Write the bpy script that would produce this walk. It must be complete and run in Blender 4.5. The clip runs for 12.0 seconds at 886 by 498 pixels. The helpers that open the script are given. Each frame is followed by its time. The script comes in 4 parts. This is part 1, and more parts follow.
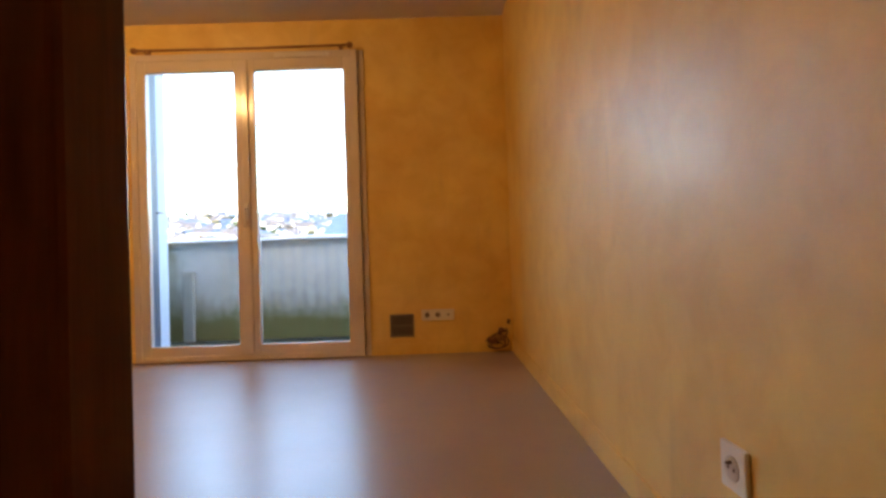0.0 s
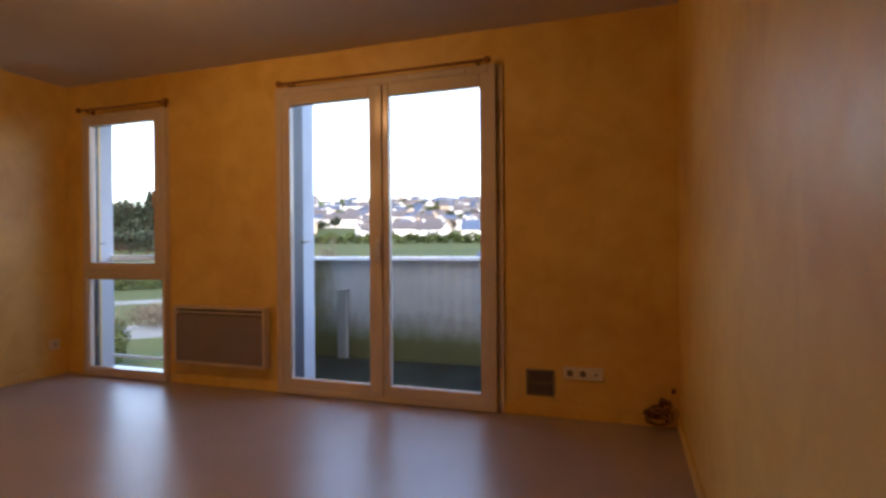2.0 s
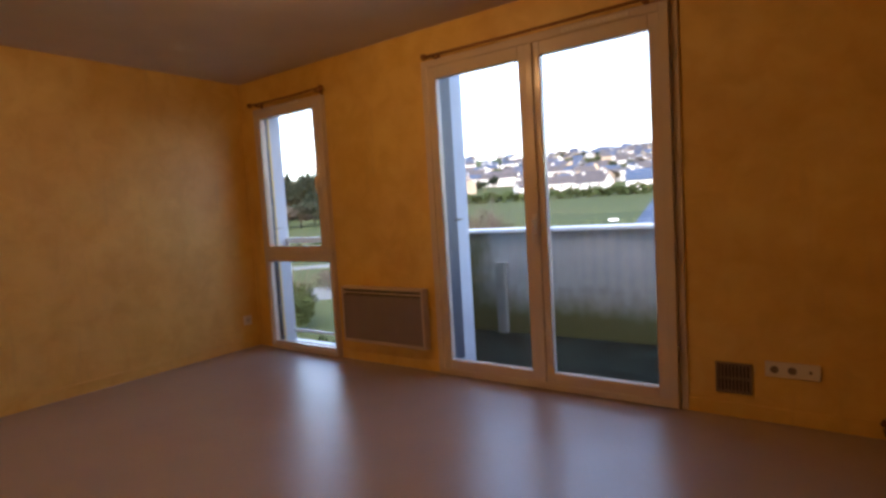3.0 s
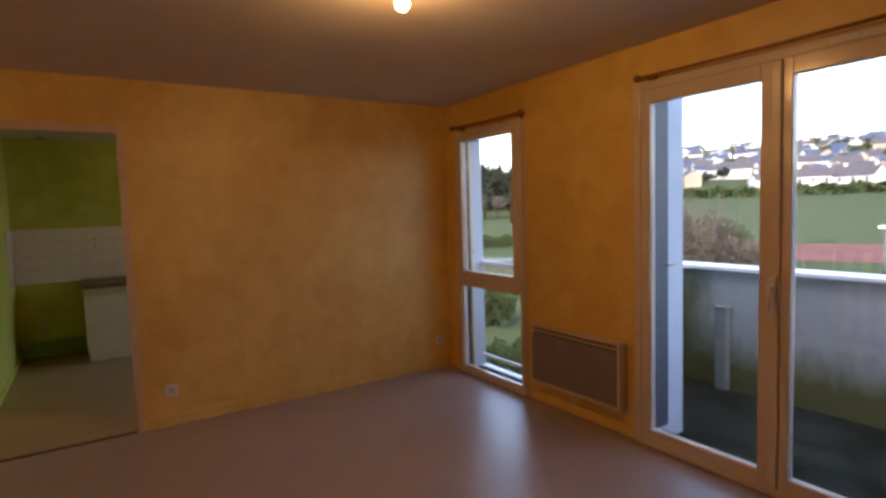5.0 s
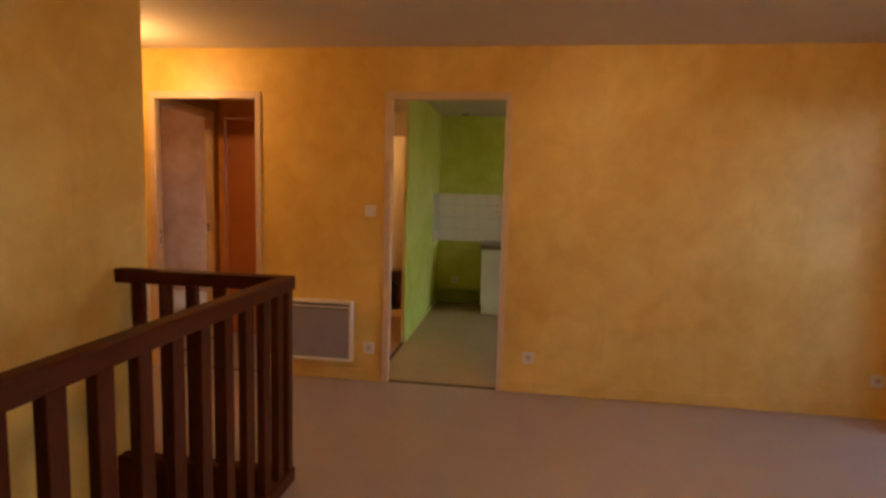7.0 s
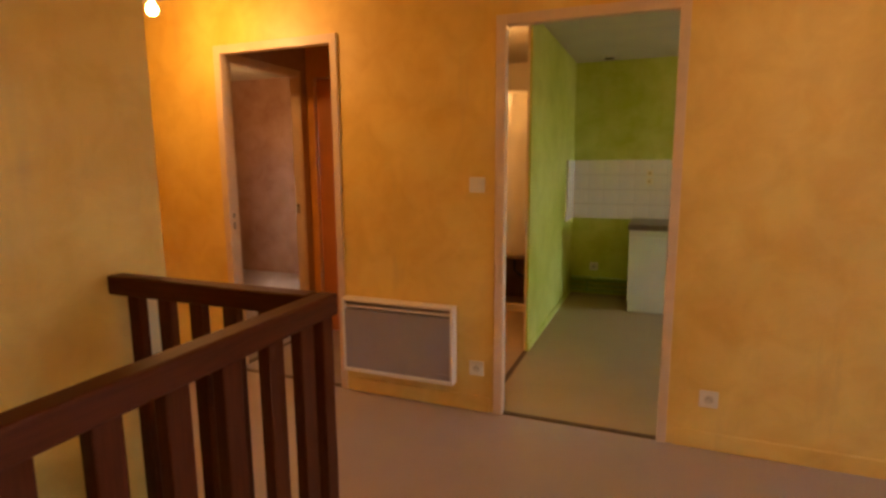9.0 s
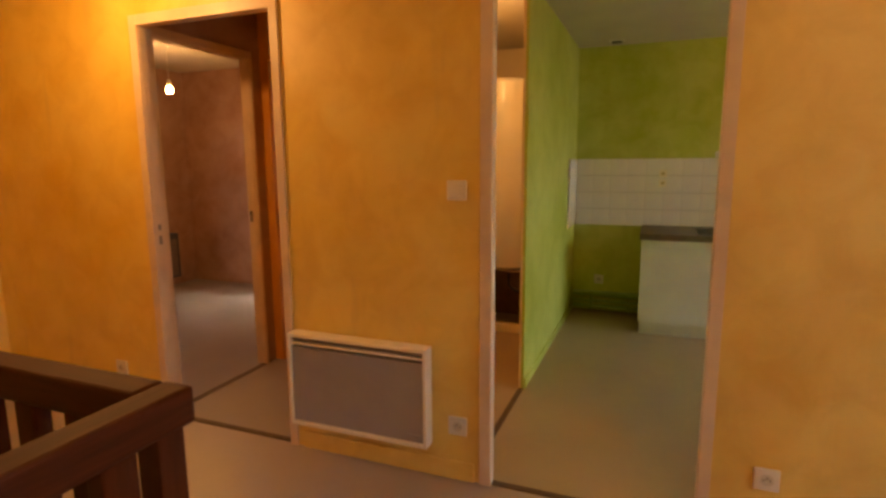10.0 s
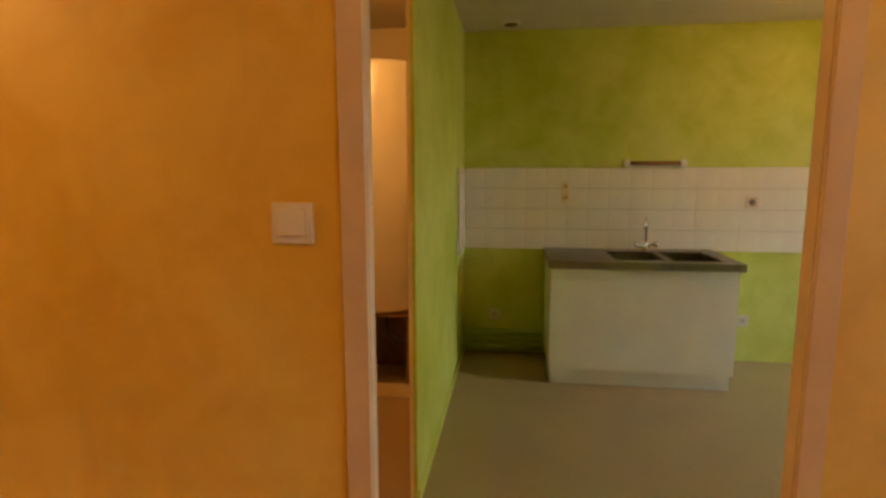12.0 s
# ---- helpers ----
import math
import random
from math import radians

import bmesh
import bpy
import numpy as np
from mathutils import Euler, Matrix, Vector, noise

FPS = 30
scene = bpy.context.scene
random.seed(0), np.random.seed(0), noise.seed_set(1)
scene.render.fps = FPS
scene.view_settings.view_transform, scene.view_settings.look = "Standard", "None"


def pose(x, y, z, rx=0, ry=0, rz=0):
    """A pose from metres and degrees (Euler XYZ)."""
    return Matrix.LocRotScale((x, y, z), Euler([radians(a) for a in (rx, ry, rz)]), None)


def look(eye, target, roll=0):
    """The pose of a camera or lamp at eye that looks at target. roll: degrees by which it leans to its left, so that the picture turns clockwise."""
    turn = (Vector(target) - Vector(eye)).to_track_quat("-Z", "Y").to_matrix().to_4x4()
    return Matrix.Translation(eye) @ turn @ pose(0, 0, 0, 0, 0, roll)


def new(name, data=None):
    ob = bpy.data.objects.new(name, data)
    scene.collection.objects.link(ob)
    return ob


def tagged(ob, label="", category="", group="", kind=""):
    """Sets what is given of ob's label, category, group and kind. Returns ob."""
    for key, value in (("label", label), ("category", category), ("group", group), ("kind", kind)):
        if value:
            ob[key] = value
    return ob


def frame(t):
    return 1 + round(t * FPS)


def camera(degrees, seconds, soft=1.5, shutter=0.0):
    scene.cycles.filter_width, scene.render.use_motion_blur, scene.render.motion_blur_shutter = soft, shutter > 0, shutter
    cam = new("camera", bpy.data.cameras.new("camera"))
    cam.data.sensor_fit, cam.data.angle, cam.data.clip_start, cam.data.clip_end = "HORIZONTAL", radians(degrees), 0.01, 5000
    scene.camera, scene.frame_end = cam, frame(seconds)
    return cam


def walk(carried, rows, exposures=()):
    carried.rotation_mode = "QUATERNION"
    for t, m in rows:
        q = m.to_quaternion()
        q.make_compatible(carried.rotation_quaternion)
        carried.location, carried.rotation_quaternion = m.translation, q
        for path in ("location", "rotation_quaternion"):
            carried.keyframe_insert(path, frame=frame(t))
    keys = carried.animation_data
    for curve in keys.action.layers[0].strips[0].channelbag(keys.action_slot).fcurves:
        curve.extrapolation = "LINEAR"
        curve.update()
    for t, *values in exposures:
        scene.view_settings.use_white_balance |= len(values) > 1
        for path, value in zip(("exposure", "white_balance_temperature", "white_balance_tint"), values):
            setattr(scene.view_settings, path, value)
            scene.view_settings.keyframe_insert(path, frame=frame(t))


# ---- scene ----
cam = camera(78.3, 12.0, 3.0)
PATH = [
    (0, (0.485, 1.053, 0.67), (0.504, 3.053, 0.705), -1.9),
    (0.5, (0.585, 1.232, 0.709), (0.339, 3.216, 0.741), -0.8),
    (1, (0.632, 1.345, 0.816), (0.343, 3.323, 0.874), 1.4),
    (1.5, (0.748, 1.523, 1.008), (0.157, 3.433, 1.047), -1.3),
    (2, (0.719, 1.579, 1.041), (0.08, 3.474, 1.031), -0.4),
    (2.5, (0.685, 1.681, 1.099), (-0.241, 3.452, 1.026), -0.8),
    (3, (0.622, 1.829, 1.167), (-0.536, 3.453, 1.02), -3.5),
    (5, (0.476, 2.135, 1.476), (-1.199, 3.218, 1.328), -1.8),
    (5.5, (0.395, 2.179, 1.446), (-1.444, 2.954, 1.312), -1.8),
    (6, (0.288, 2.252, 1.423), (-1.662, 2.674, 1.28), -1.5),
    (6.5, (0.19, 2.327, 1.406), (-1.794, 2.452, 1.194), -0.4),
    (7, (0.058, 2.424, 1.404), (-1.913, 2.159, 1.197), 1.6),
    (7.5, (-0.114, 2.452, 1.401), (-2.054, 2.011, 1.191), 1.9),
    (9.5, (-1.363, 2.195, 1.369), (-3.183, 1.435, 1.042), -0.7),
    (10, (-1.686, 2.129, 1.369), (-3.525, 1.407, 1.055), -0.4),
    (10.5, (-1.954, 2.057, 1.351), (-3.77, 1.271, 1.064), 0.8),
    (11, (-2.233, 1.94, 1.347), (-4.077, 1.221, 1.058), 1.3),
    (11.5, (-2.475, 1.872, 1.356), (-4.382, 1.34, 1.073), 1.3),
    (12, (-2.746, 1.806, 1.353), (-4.71, 1.547, 1.078), -0.1),
]
EXPOSURES = [(0.0, 4.14, 6850, 9), (0.5, 3.91, 6850, 10), (1.0, 3.63, 6900, 13), (1.5, 3.3, 6900, 17), (3.0, 3.0, 6950, 20), (5.0, 2.95, 6950, 20),
             (6.0, 3.29, 7350, 18), (7.5, 3.92, 7550, 15), (9.5, 4.06, 8500, 14.5), (12.0, 4.02, 9700, 11)]
walk(cam, [(t, look(eye, target, roll)) for t, eye, target, roll in PATH], EXPOSURES)

# ---------------------------------------------------------------- light
world = bpy.data.worlds.new("world")
scene.world = world
world.use_nodes = True
wn = world.node_tree.nodes
sky = wn.new("ShaderNodeTexSky")
sky.sky_type = "NISHITA"
sky.sun_disc = False
sky.sun_elevation = radians(45)
sky.sun_rotation = radians(150)
sky.air_density, sky.dust_density, sky.ozone_density = 1.0, 2.5, 1.5
wn["Background"].inputs["Strength"].default_value = 0.15
world.node_tree.links.new(sky.outputs[0], wn["Background"].inputs[0])

sun = new("sun", bpy.data.lights.new("sun", "SUN"))
sun.data.energy, sun.data.angle, sun.data.color = 0.6, radians(25), (1.0, 0.95, 0.88)
sun.matrix_world = look((0, 0, 30), (-8, 12, 22))


def bulb_light(x, y, z, watts, colour=(1.0, 0.55, 0.20)):
    lamp = new("bulb_light", bpy.data.lights.new("bulb_light", "POINT"))
    lamp.data.energy, lamp.data.color, lamp.data.shadow_soft_size = watts, colour, 0.035
    lamp.location = (x, y, z)
    return lamp


LIVING_LAMP = (-1.44, 3.22, 2.28)
HALL_LAMP = (-3.18, -0.17, 2.15)
BEDROOM_LAMP = (-5.39, -1.88, 2.01)
KITCHEN_LAMP = (-5.75, 3.72, 2.08)
BATH_LAMP = (-5.0, 0.99, 2.22)
bulb_light(*LIVING_LAMP, 1.85)
bulb_light(*HALL_LAMP, 0.9, (1.0, 0.54, 0.19))
bulb_light(*BEDROOM_LAMP, 0.55)
bulb_light(*KITCHEN_LAMP, 0.16)
bulb_light(*BATH_LAMP, 0.13)


# ---------------------------------------------------------------- materials
def material(name, rough=0.5, metal=0.0, spec=0.5):
    m = bpy.data.materials.new(name)
    m.use_nodes = True
    b = m.node_tree.nodes["Principled BSDF"]
    b.inputs["Roughness"].default_value = rough
    b.inputs["Metallic"].default_value = metal
    b.inputs["Specular IOR Level"].default_value = spec
    return m, m.node_tree.nodes, m.node_tree.links, b


def coords(nodes, links, scale=(1, 1, 1), kind="Object"):
    tc, mp = nodes.new("ShaderNodeTexCoord"), nodes.new("ShaderNodeMapping")
    mp.inputs["Scale"].default_value = scale
    links.new(tc.outputs[kind], mp.inputs[0])
    return mp.outputs[0]


def noise_tex(nodes, links, vec, scale, detail=4, rough=0.55, distort=0.0):
    n = nodes.new("ShaderNodeTexNoise")
    n.inputs["Scale"].default_value, n.inputs["Detail"].default_value = scale, detail
    n.inputs["Roughness"].default_value, n.inputs["Distortion"].default_value = rough, distort
    links.new(vec, n.inputs["Vector"])
    return n.outputs["Fac"]


def ramp(nodes, links, fac, stops):
    r = nodes.new("ShaderNodeValToRGB")
    while len(r.color_ramp.elements) < len(stops):
        r.color_ramp.elements.new(0.5)
    for e, (p, c) in zip(r.color_ramp.elements, stops):
        e.position, e.color = p, (*c, 1)
    links.new(fac, r.inputs[0])
    return r.outputs[0]


def mix(nodes, links, fac, a, b, mode="MIX"):
    m = nodes.new("ShaderNodeMix")
    m.data_type, m.blend_type = "RGBA", mode
    for socket, value in ((m.inputs[0], fac), (m.inputs[6], a), (m.inputs[7], b)):
        if isinstance(value, (int, float)):
            socket.default_value = value
        elif isinstance(value, tuple):
            socket.default_value = (*value, 1)
        else:
            links.new(value, socket)
    return m.outputs[2]


def bump(nodes, links, b, height, strength=0.2, dist=0.01):
    n = nodes.new("ShaderNodeBump")
    n.inputs["Strength"].default_value, n.inputs["Distance"].default_value = strength, dist
    links.new(height, n.inputs["Height"])
    links.new(n.outputs[0], b.inputs["Normal"])


def sponge_paint(name, light, dark, rough=0.42, stain=None, spec=0.5):
    """Mottled, sponged wall paint with a slight sheen and roller texture."""
    m, n, l, b = material(name, rough, 0, spec)
    v = coords(n, l)
    big = noise_tex(n, l, v, 1.25, 4, 0.5, 0.4)
    mid = noise_tex(n, l, v, 5.5, 5, 0.6, 0.5)
    fine = noise_tex(n, l, v, 220, 2)
    c1 = ramp(n, l, big, [(0.36, dark), (0.62, light)])
    c2 = ramp(n, l, mid, [(0.34, dark), (0.60, light)])
    col = mix(n, l, 0.42, c1, c2)
    if stain:
        w = coords(n, l, (6, 6, 0.8))
        st = ramp(n, l, noise_tex(n, l, w, 1.2, 4), [(0.62, (0, 0, 0)), (0.75, (1, 1, 1))])
        sep = n.new("ShaderNodeSeparateColor")
        l.new(st, sep.inputs[0])
        mul = n.new("ShaderNodeMath")
        mul.operation = "MULTIPLY"
        mul.inputs[1].default_value = 0.35
        l.new(sep.outputs[0], mul.inputs[0])
        col = mix(n, l, mul.outputs[0], col, stain)
    l.new(col, b.inputs["Base Color"])
    rr = n.new("ShaderNodeMapRange")
    rr.inputs["To Min"].default_value, rr.inputs["To Max"].default_value = rough - 0.07, rough + 0.12
    l.new(mid, rr.inputs[0])
    l.new(rr.outputs[0], b.inputs["Roughness"])
    bump(n, l, b, fine, 0.12, 0.002)
    return m


def plain(name, colour, rough=0.45, metal=0.0, var=0.12, scale=14.0, bumps=0.05, spec=0.5):
    """A surface of one colour with slight uneven tone and relief."""
    m, n, l, b = material(name, rough, metal, spec)
    v = coords(n, l)
    f = noise_tex(n, l, v, scale, 5)
    d = tuple(c * (1 - var) for c in colour)
    h = tuple(min(1, c * (1 + var * 0.6)) for c in colour)
    l.new(ramp(n, l, f, [(0.35, d), (0.65, h)]), b.inputs["Base Color"])
    if bumps:
        bump(n, l, b, noise_tex(n, l, v, scale * 12, 2), bumps, 0.002)
    return m


def lino(name, colour, rough=0.3, spec=0.5):
    m, n, l, b = material(name, rough, 0, spec)
    v = coords(n, l)
    speck = noise_tex(n, l, v, 160, 3, 0.7)
    blot = noise_tex(n, l, v, 2.2, 5, 0.6)
    d, h = tuple(c * 0.80 for c in colour), tuple(min(1, c * 1.12) for c in colour)
    c1 = ramp(n, l, speck, [(0.35, d), (0.65, h)])
    c2 = ramp(n, l, blot, [(0.3, tuple(c * 0.86 for c in colour)), (0.7, tuple(min(1, c * 1.06) for c in colour))])
    l.new(mix(n, l, 0.5, c1, c2), b.inputs["Base Color"])
    rr = n.new("ShaderNodeMapRange")
    rr.inputs["To Min"].default_value, rr.inputs["To Max"].default_value = rough - 0.05, rough + 0.09
    l.new(noise_tex(n, l, v, 3.1, 6, 0.65), rr.inputs[0])
    l.new(rr.outputs[0], b.inputs["Roughness"])
    bump(n, l, b, noise_tex(n, l, v, 26, 0), 0.05, 0.002)
    return m


def wood(name, colour, along="Z", rough=0.38):
    m, n, l, b = material(name, rough, 0, 0.12)
    sc = {"X": (1, 14, 14), "Y": (14, 1, 14), "Z": (14, 14, 1)}[along]
    v = coords(n, l, sc)
    f = noise_tex(n, l, v, 2.6, 6, 0.6, 1.2)
    fine = noise_tex(n, l, v, 14, 4)
    d, h = tuple(c * 0.62 for c in colour), tuple(c * 1.3 for c in colour)
    l.new(mix(n, l, 0.3, ramp(n, l, f, [(0.3, d), (0.7, h)]), ramp(n, l, fine, [(0.3, d), (0.7, h)])), b.inputs["Base Color"])
    bump(n, l, b, fine, 0.15, 0.002)
    return m


def glass(name, tint=(0.96, 0.99, 0.98)):
    m, n, l, b = material(name, 0.0)
    b.inputs["Base Color"].default_value = (*tint, 1)
    b.inputs["Transmission Weight"].default_value = 1.0
    b.inputs["IOR"].default_value = 1.37
    return m


def glowing(name, colour, strength):
    m, n, l, b = material(name, 0.2)
    b.inputs["Base Color"].default_value = (0.9, 0.85, 0.7, 1)
    b.inputs["Emission Color"].default_value = (*colour, 1)
    b.inputs["Emission Strength"].default_value = strength
    return m


def moss_wall(name):
    """Grey-white render, greened by algae from the foot upwards."""
    m, n, l, b = material(name, 0.85)
    v = coords(n, l)
    base = ramp(n, l, noise_tex(n, l, v, 3, 6, 0.65), [(0.3, (0.32, 0.335, 0.32)), (0.7, (0.43, 0.44, 0.425))])
    geo, sep = n.new("ShaderNodeTexCoord"), n.new("ShaderNodeSeparateXYZ")
    l.new(geo.outputs["Object"], sep.inputs[0])
    mr = n.new("ShaderNodeMapRange")
    mr.inputs["From Min"].default_value, mr.inputs["From Max"].default_value = 0.50, 0.02
    l.new(sep.outputs["Z"], mr.inputs[0])
    left = n.new("ShaderNodeMapRange")
    left.inputs["From Min"].default_value, left.inputs["From Max"].default_value = -1.85, -2.25
    left.inputs["To Max"].default_value = 0.7
    l.new(sep.outputs["X"], left.inputs[0])
    mx = n.new("ShaderNodeMath")
    mx.operation = "MAXIMUM"
    l.new(mr.outputs[0], mx.inputs[0])
    l.new(left.outputs[0], mx.inputs[1])
    add = n.new("ShaderNodeMath")
    add.operation = "ADD"
    l.new(mx.outputs[0], add.inputs[0])
    l.new(noise_tex(n, l, coords(n, l, (1, 1, 0.5)), 5, 6, 0.7), add.inputs[1])
    sub = n.new("ShaderNodeMapRange")
    sub.inputs["From Min"].default_value, sub.inputs["From Max"].default_value = 0.70, 1.30
    l.new(add.outputs[0], sub.inputs[0])
    l.new(mix(n, l, sub.outputs[0], base, (0.105, 0.108, 0.034)), b.inputs["Base Color"])
    bump(n, l, b, noise_tex(n, l, v, 90, 3), 0.4, 0.004)
    return m


def grass_ground(name):
    m, n, l, b = material(name, 1.0, 0, 0.05)
    v = coords(n, l)
    a = ramp(n, l, noise_tex(n, l, v, 0.035, 6, 0.65), [(0.35, (0.028, 0.040, 0.018)), (0.5, (0.037, 0.052, 0.024)), (0.68, (0.050, 0.052, 0.030))])
    c = ramp(n, l, noise_tex(n, l, v, 1.4, 6, 0.7), [(0.3, (0.021, 0.032, 0.015)), (0.7, (0.047, 0.063, 0.029))])
    l.new(mix(n, l, 0.45, a, c), b.inputs["Base Color"])
    bump(n, l, b, noise_tex(n, l, v, 6, 4), 0.5, 0.1)
    return m


WALL = sponge_paint("yellow_sponged_paint", (0.83, 0.575, 0.155), (0.65, 0.37, 0.055), 0.44, (0.50, 0.32, 0.11), 1.0)
GREEN = sponge_paint("green_sponged_paint", (0.60, 0.635, 0.165), (0.40, 0.46, 0.038), 0.5)
PINK = sponge_paint("mauve_sponged_paint", (0.46, 0.29, 0.22), (0.30, 0.14, 0.085), 0.5)
ORANGE = sponge_paint("orange_paint", (0.74, 0.33, 0.09), (0.62, 0.23, 0.05), 0.5)
CREAM = sponge_paint("cream_paint", (0.84, 0.70, 0.46), (0.80, 0.62, 0.36), 0.5)
CEIL = plain("ceiling_paint", (0.64, 0.575, 0.48), 0.8, 0, 0.04, 3, 0.1)
LINO = lino("living_room_lino", (0.365, 0.298, 0.275), 0.34, 1.0)
LINO_K = lino("kitchen_lino", (0.43, 0.32, 0.18), 0.40)
LINO_B = lino("bathroom_lino", (0.50, 0.34, 0.20), 0.4)
LINO_P = lino("bedroom_lino", (0.32, 0.27, 0.25), 0.4)
TRIM = plain("painted_trim", (0.68, 0.50, 0.345), 0.4, 0, 0.07, 9)
PVC = plain("white_pvc", (0.66, 0.56, 0.47), 0.18, 0, 0.03, 5, 0.02)
WHITE = plain("white_plastic", (0.74, 0.68, 0.60), 0.35, 0, 0.03, 8, 0)
ENAMEL = plain("white_enamel", (0.84, 0.78, 0.66), 0.22, 0, 0.03, 4, 0.02)
MELAMINE = plain("white_melamine", (0.80, 0.77, 0.64), 0.35, 0, 0.04, 4, 0.02)
TILE = plain("glazed_tile", (0.80, 0.72, 0.60), 0.14, 0, 0.05, 5, 0.02)
GROUT = plain("grout", (0.46, 0.36, 0.25), 0.9, 0, 0.2, 30, 0.2)
STEEL = plain("brushed_steel", (0.27, 0.235, 0.20), 0.36, 1.0, 0.12, 22, 0.05)
CHROME = plain("chrome", (0.72, 0.72, 0.72), 0.1, 1.0, 0.02, 10, 0)
DARKWOOD = wood("dark_stained_wood", (0.072, 0.017, 0.007), "Z", 0.5)
DARKWOOD_X = wood("dark_stained_wood_across", (0.072, 0.017, 0.007), "X", 0.5)
DARKWOOD_Y = wood("dark_stained_wood_along", (0.072, 0.017, 0.007), "Y", 0.5)
ROD = wood("brown_curtain_rod_wood", (0.30, 0.145, 0.06), "X", 0.5)
STRIP = plain("dark_threshold", (0.11, 0.07, 0.045), 0.5, 0.3, 0.2, 30)
# darker copies of PANEL and RADWHITE, with the backlit radiator's shade mixed in
PANEL_SHADED = plain("shaded_radiator_panel", (0.23, 0.18, 0.165), 0.5, 0, 0.05, 6, 0.05)
RADSHADED = plain("radiator_white_shaded", (0.62, 0.50, 0.38), 0.35, 0, 0.03, 6, 0.02)
PANEL = plain("radiator_panel", (0.31, 0.28, 0.29), 0.5, 0, 0.05, 6, 0.05)
RADWHITE = plain("radiator_white", (0.82, 0.74, 0.62), 0.35, 0, 0.03, 6, 0.02)
BLACK = plain("black_gap", (0.03, 0.025, 0.02), 0.7, 0, 0.1, 20)
GREY = plain("grey_grille", (0.20, 0.15, 0.13), 0.6, 0, 0.1, 20)
# tone of the block that imitates a reflection in the balcony door
REFLECTPALE = plain("reflection_tone", (0.235, 0.245, 0.225), 0.7, 0, 0.15, 6)
SOCKGREY = plain("socket_well_plastic", (0.60, 0.54, 0.47), 0.5, 0, 0.05, 8, 0)
GLASS = glass("window_glass")
RENDERWALL = plain("white_render", (0.50, 0.56, 0.64), 0.85, 0, 0.05, 3, 0.3)
SHUTTER = plain("grey_shutter", (0.075, 0.09, 0.115), 0.5, 0, 0.05, 5)
MOSS = moss_wall("mossy_render")
COPING = plain("light_metal_coping", (0.80, 0.84, 0.86), 0.35, 0.0, 0.04, 5)
SLABDARK = plain("dark_slab", (0.020, 0.026, 0.020), 0.95, 0, 0.45, 4, 0.3, 0.02)
GRASS = grass_ground("grass")
TRACKRED = plain("red_track", (0.095, 0.042, 0.034), 0.9, 0, 0.2, 0.4, spec=0.08)
PATHGREY = plain("path_grey", (0.10, 0.115, 0.12), 0.85, 0, 0.15, 0.6, spec=0.08)
HOUSEWALL = plain("house_render", (0.40, 0.40, 0.395), 0.85, 0, 0.1, 0.4, spec=0.08)
HOUSESTONE = plain("house_stone", (0.27, 0.22, 0.17), 0.9, 0, 0.25, 0.8, spec=0.08)
SLATE = plain("slate_roof", (0.035, 0.052, 0.085), 0.55, 0, 0.2, 0.9, spec=0.08)
SLATEBLUE = plain("blue_slate_roof", (0.034, 0.054, 0.092), 0.8, 0, 0.2, 0.9, spec=0.05)
SLATEDARK = plain("slate_roof_dark", (0.055, 0.052, 0.056), 0.6, 0, 0.2, 0.9, spec=0.08)
DARKPANE = plain("dark_pane", (0.05, 0.06, 0.07), 0.15, 0, 0.2, 1)
LEAF = plain("dark_conifer_leaf", (0.018, 0.028, 0.020), 0.9, 0, 0.5, 1.2, spec=0.08)
LEAF2 = plain("hedge_leaf", (0.030, 0.046, 0.018), 0.9, 0, 0.5, 2.2, spec=0.08)
TWIG = plain("bare_twigs", (0.060, 0.052, 0.044), 0.9, 0, 0.4, 2, spec=0.08)
BARK = plain("bark", (0.06, 0.045, 0.035), 0.9, 0, 0.3, 8)
CABLE = plain("brown_cable", (0.17, 0.07, 0.035), 0.5, 0, 0.2, 20)
BULB = glowing("warm_bulb", (1.0, 0.60, 0.27), 9)
BRASS = plain("brass", (0.55, 0.36, 0.14), 0.3, 1.0, 0.1, 20)
WALLPIPE = plain("green_painted_pipe", (0.36, 0.50, 0.14), 0.4, 0, 0.1, 10)
DARKSTAND = plain("brown_stand", (0.22, 0.11, 0.055), 0.6, 0, 0.15, 8)
PANELDOOR = plain("brown_orange_door", (0.52, 0.18, 0.06), 0.45, 0, 0.12, 3)


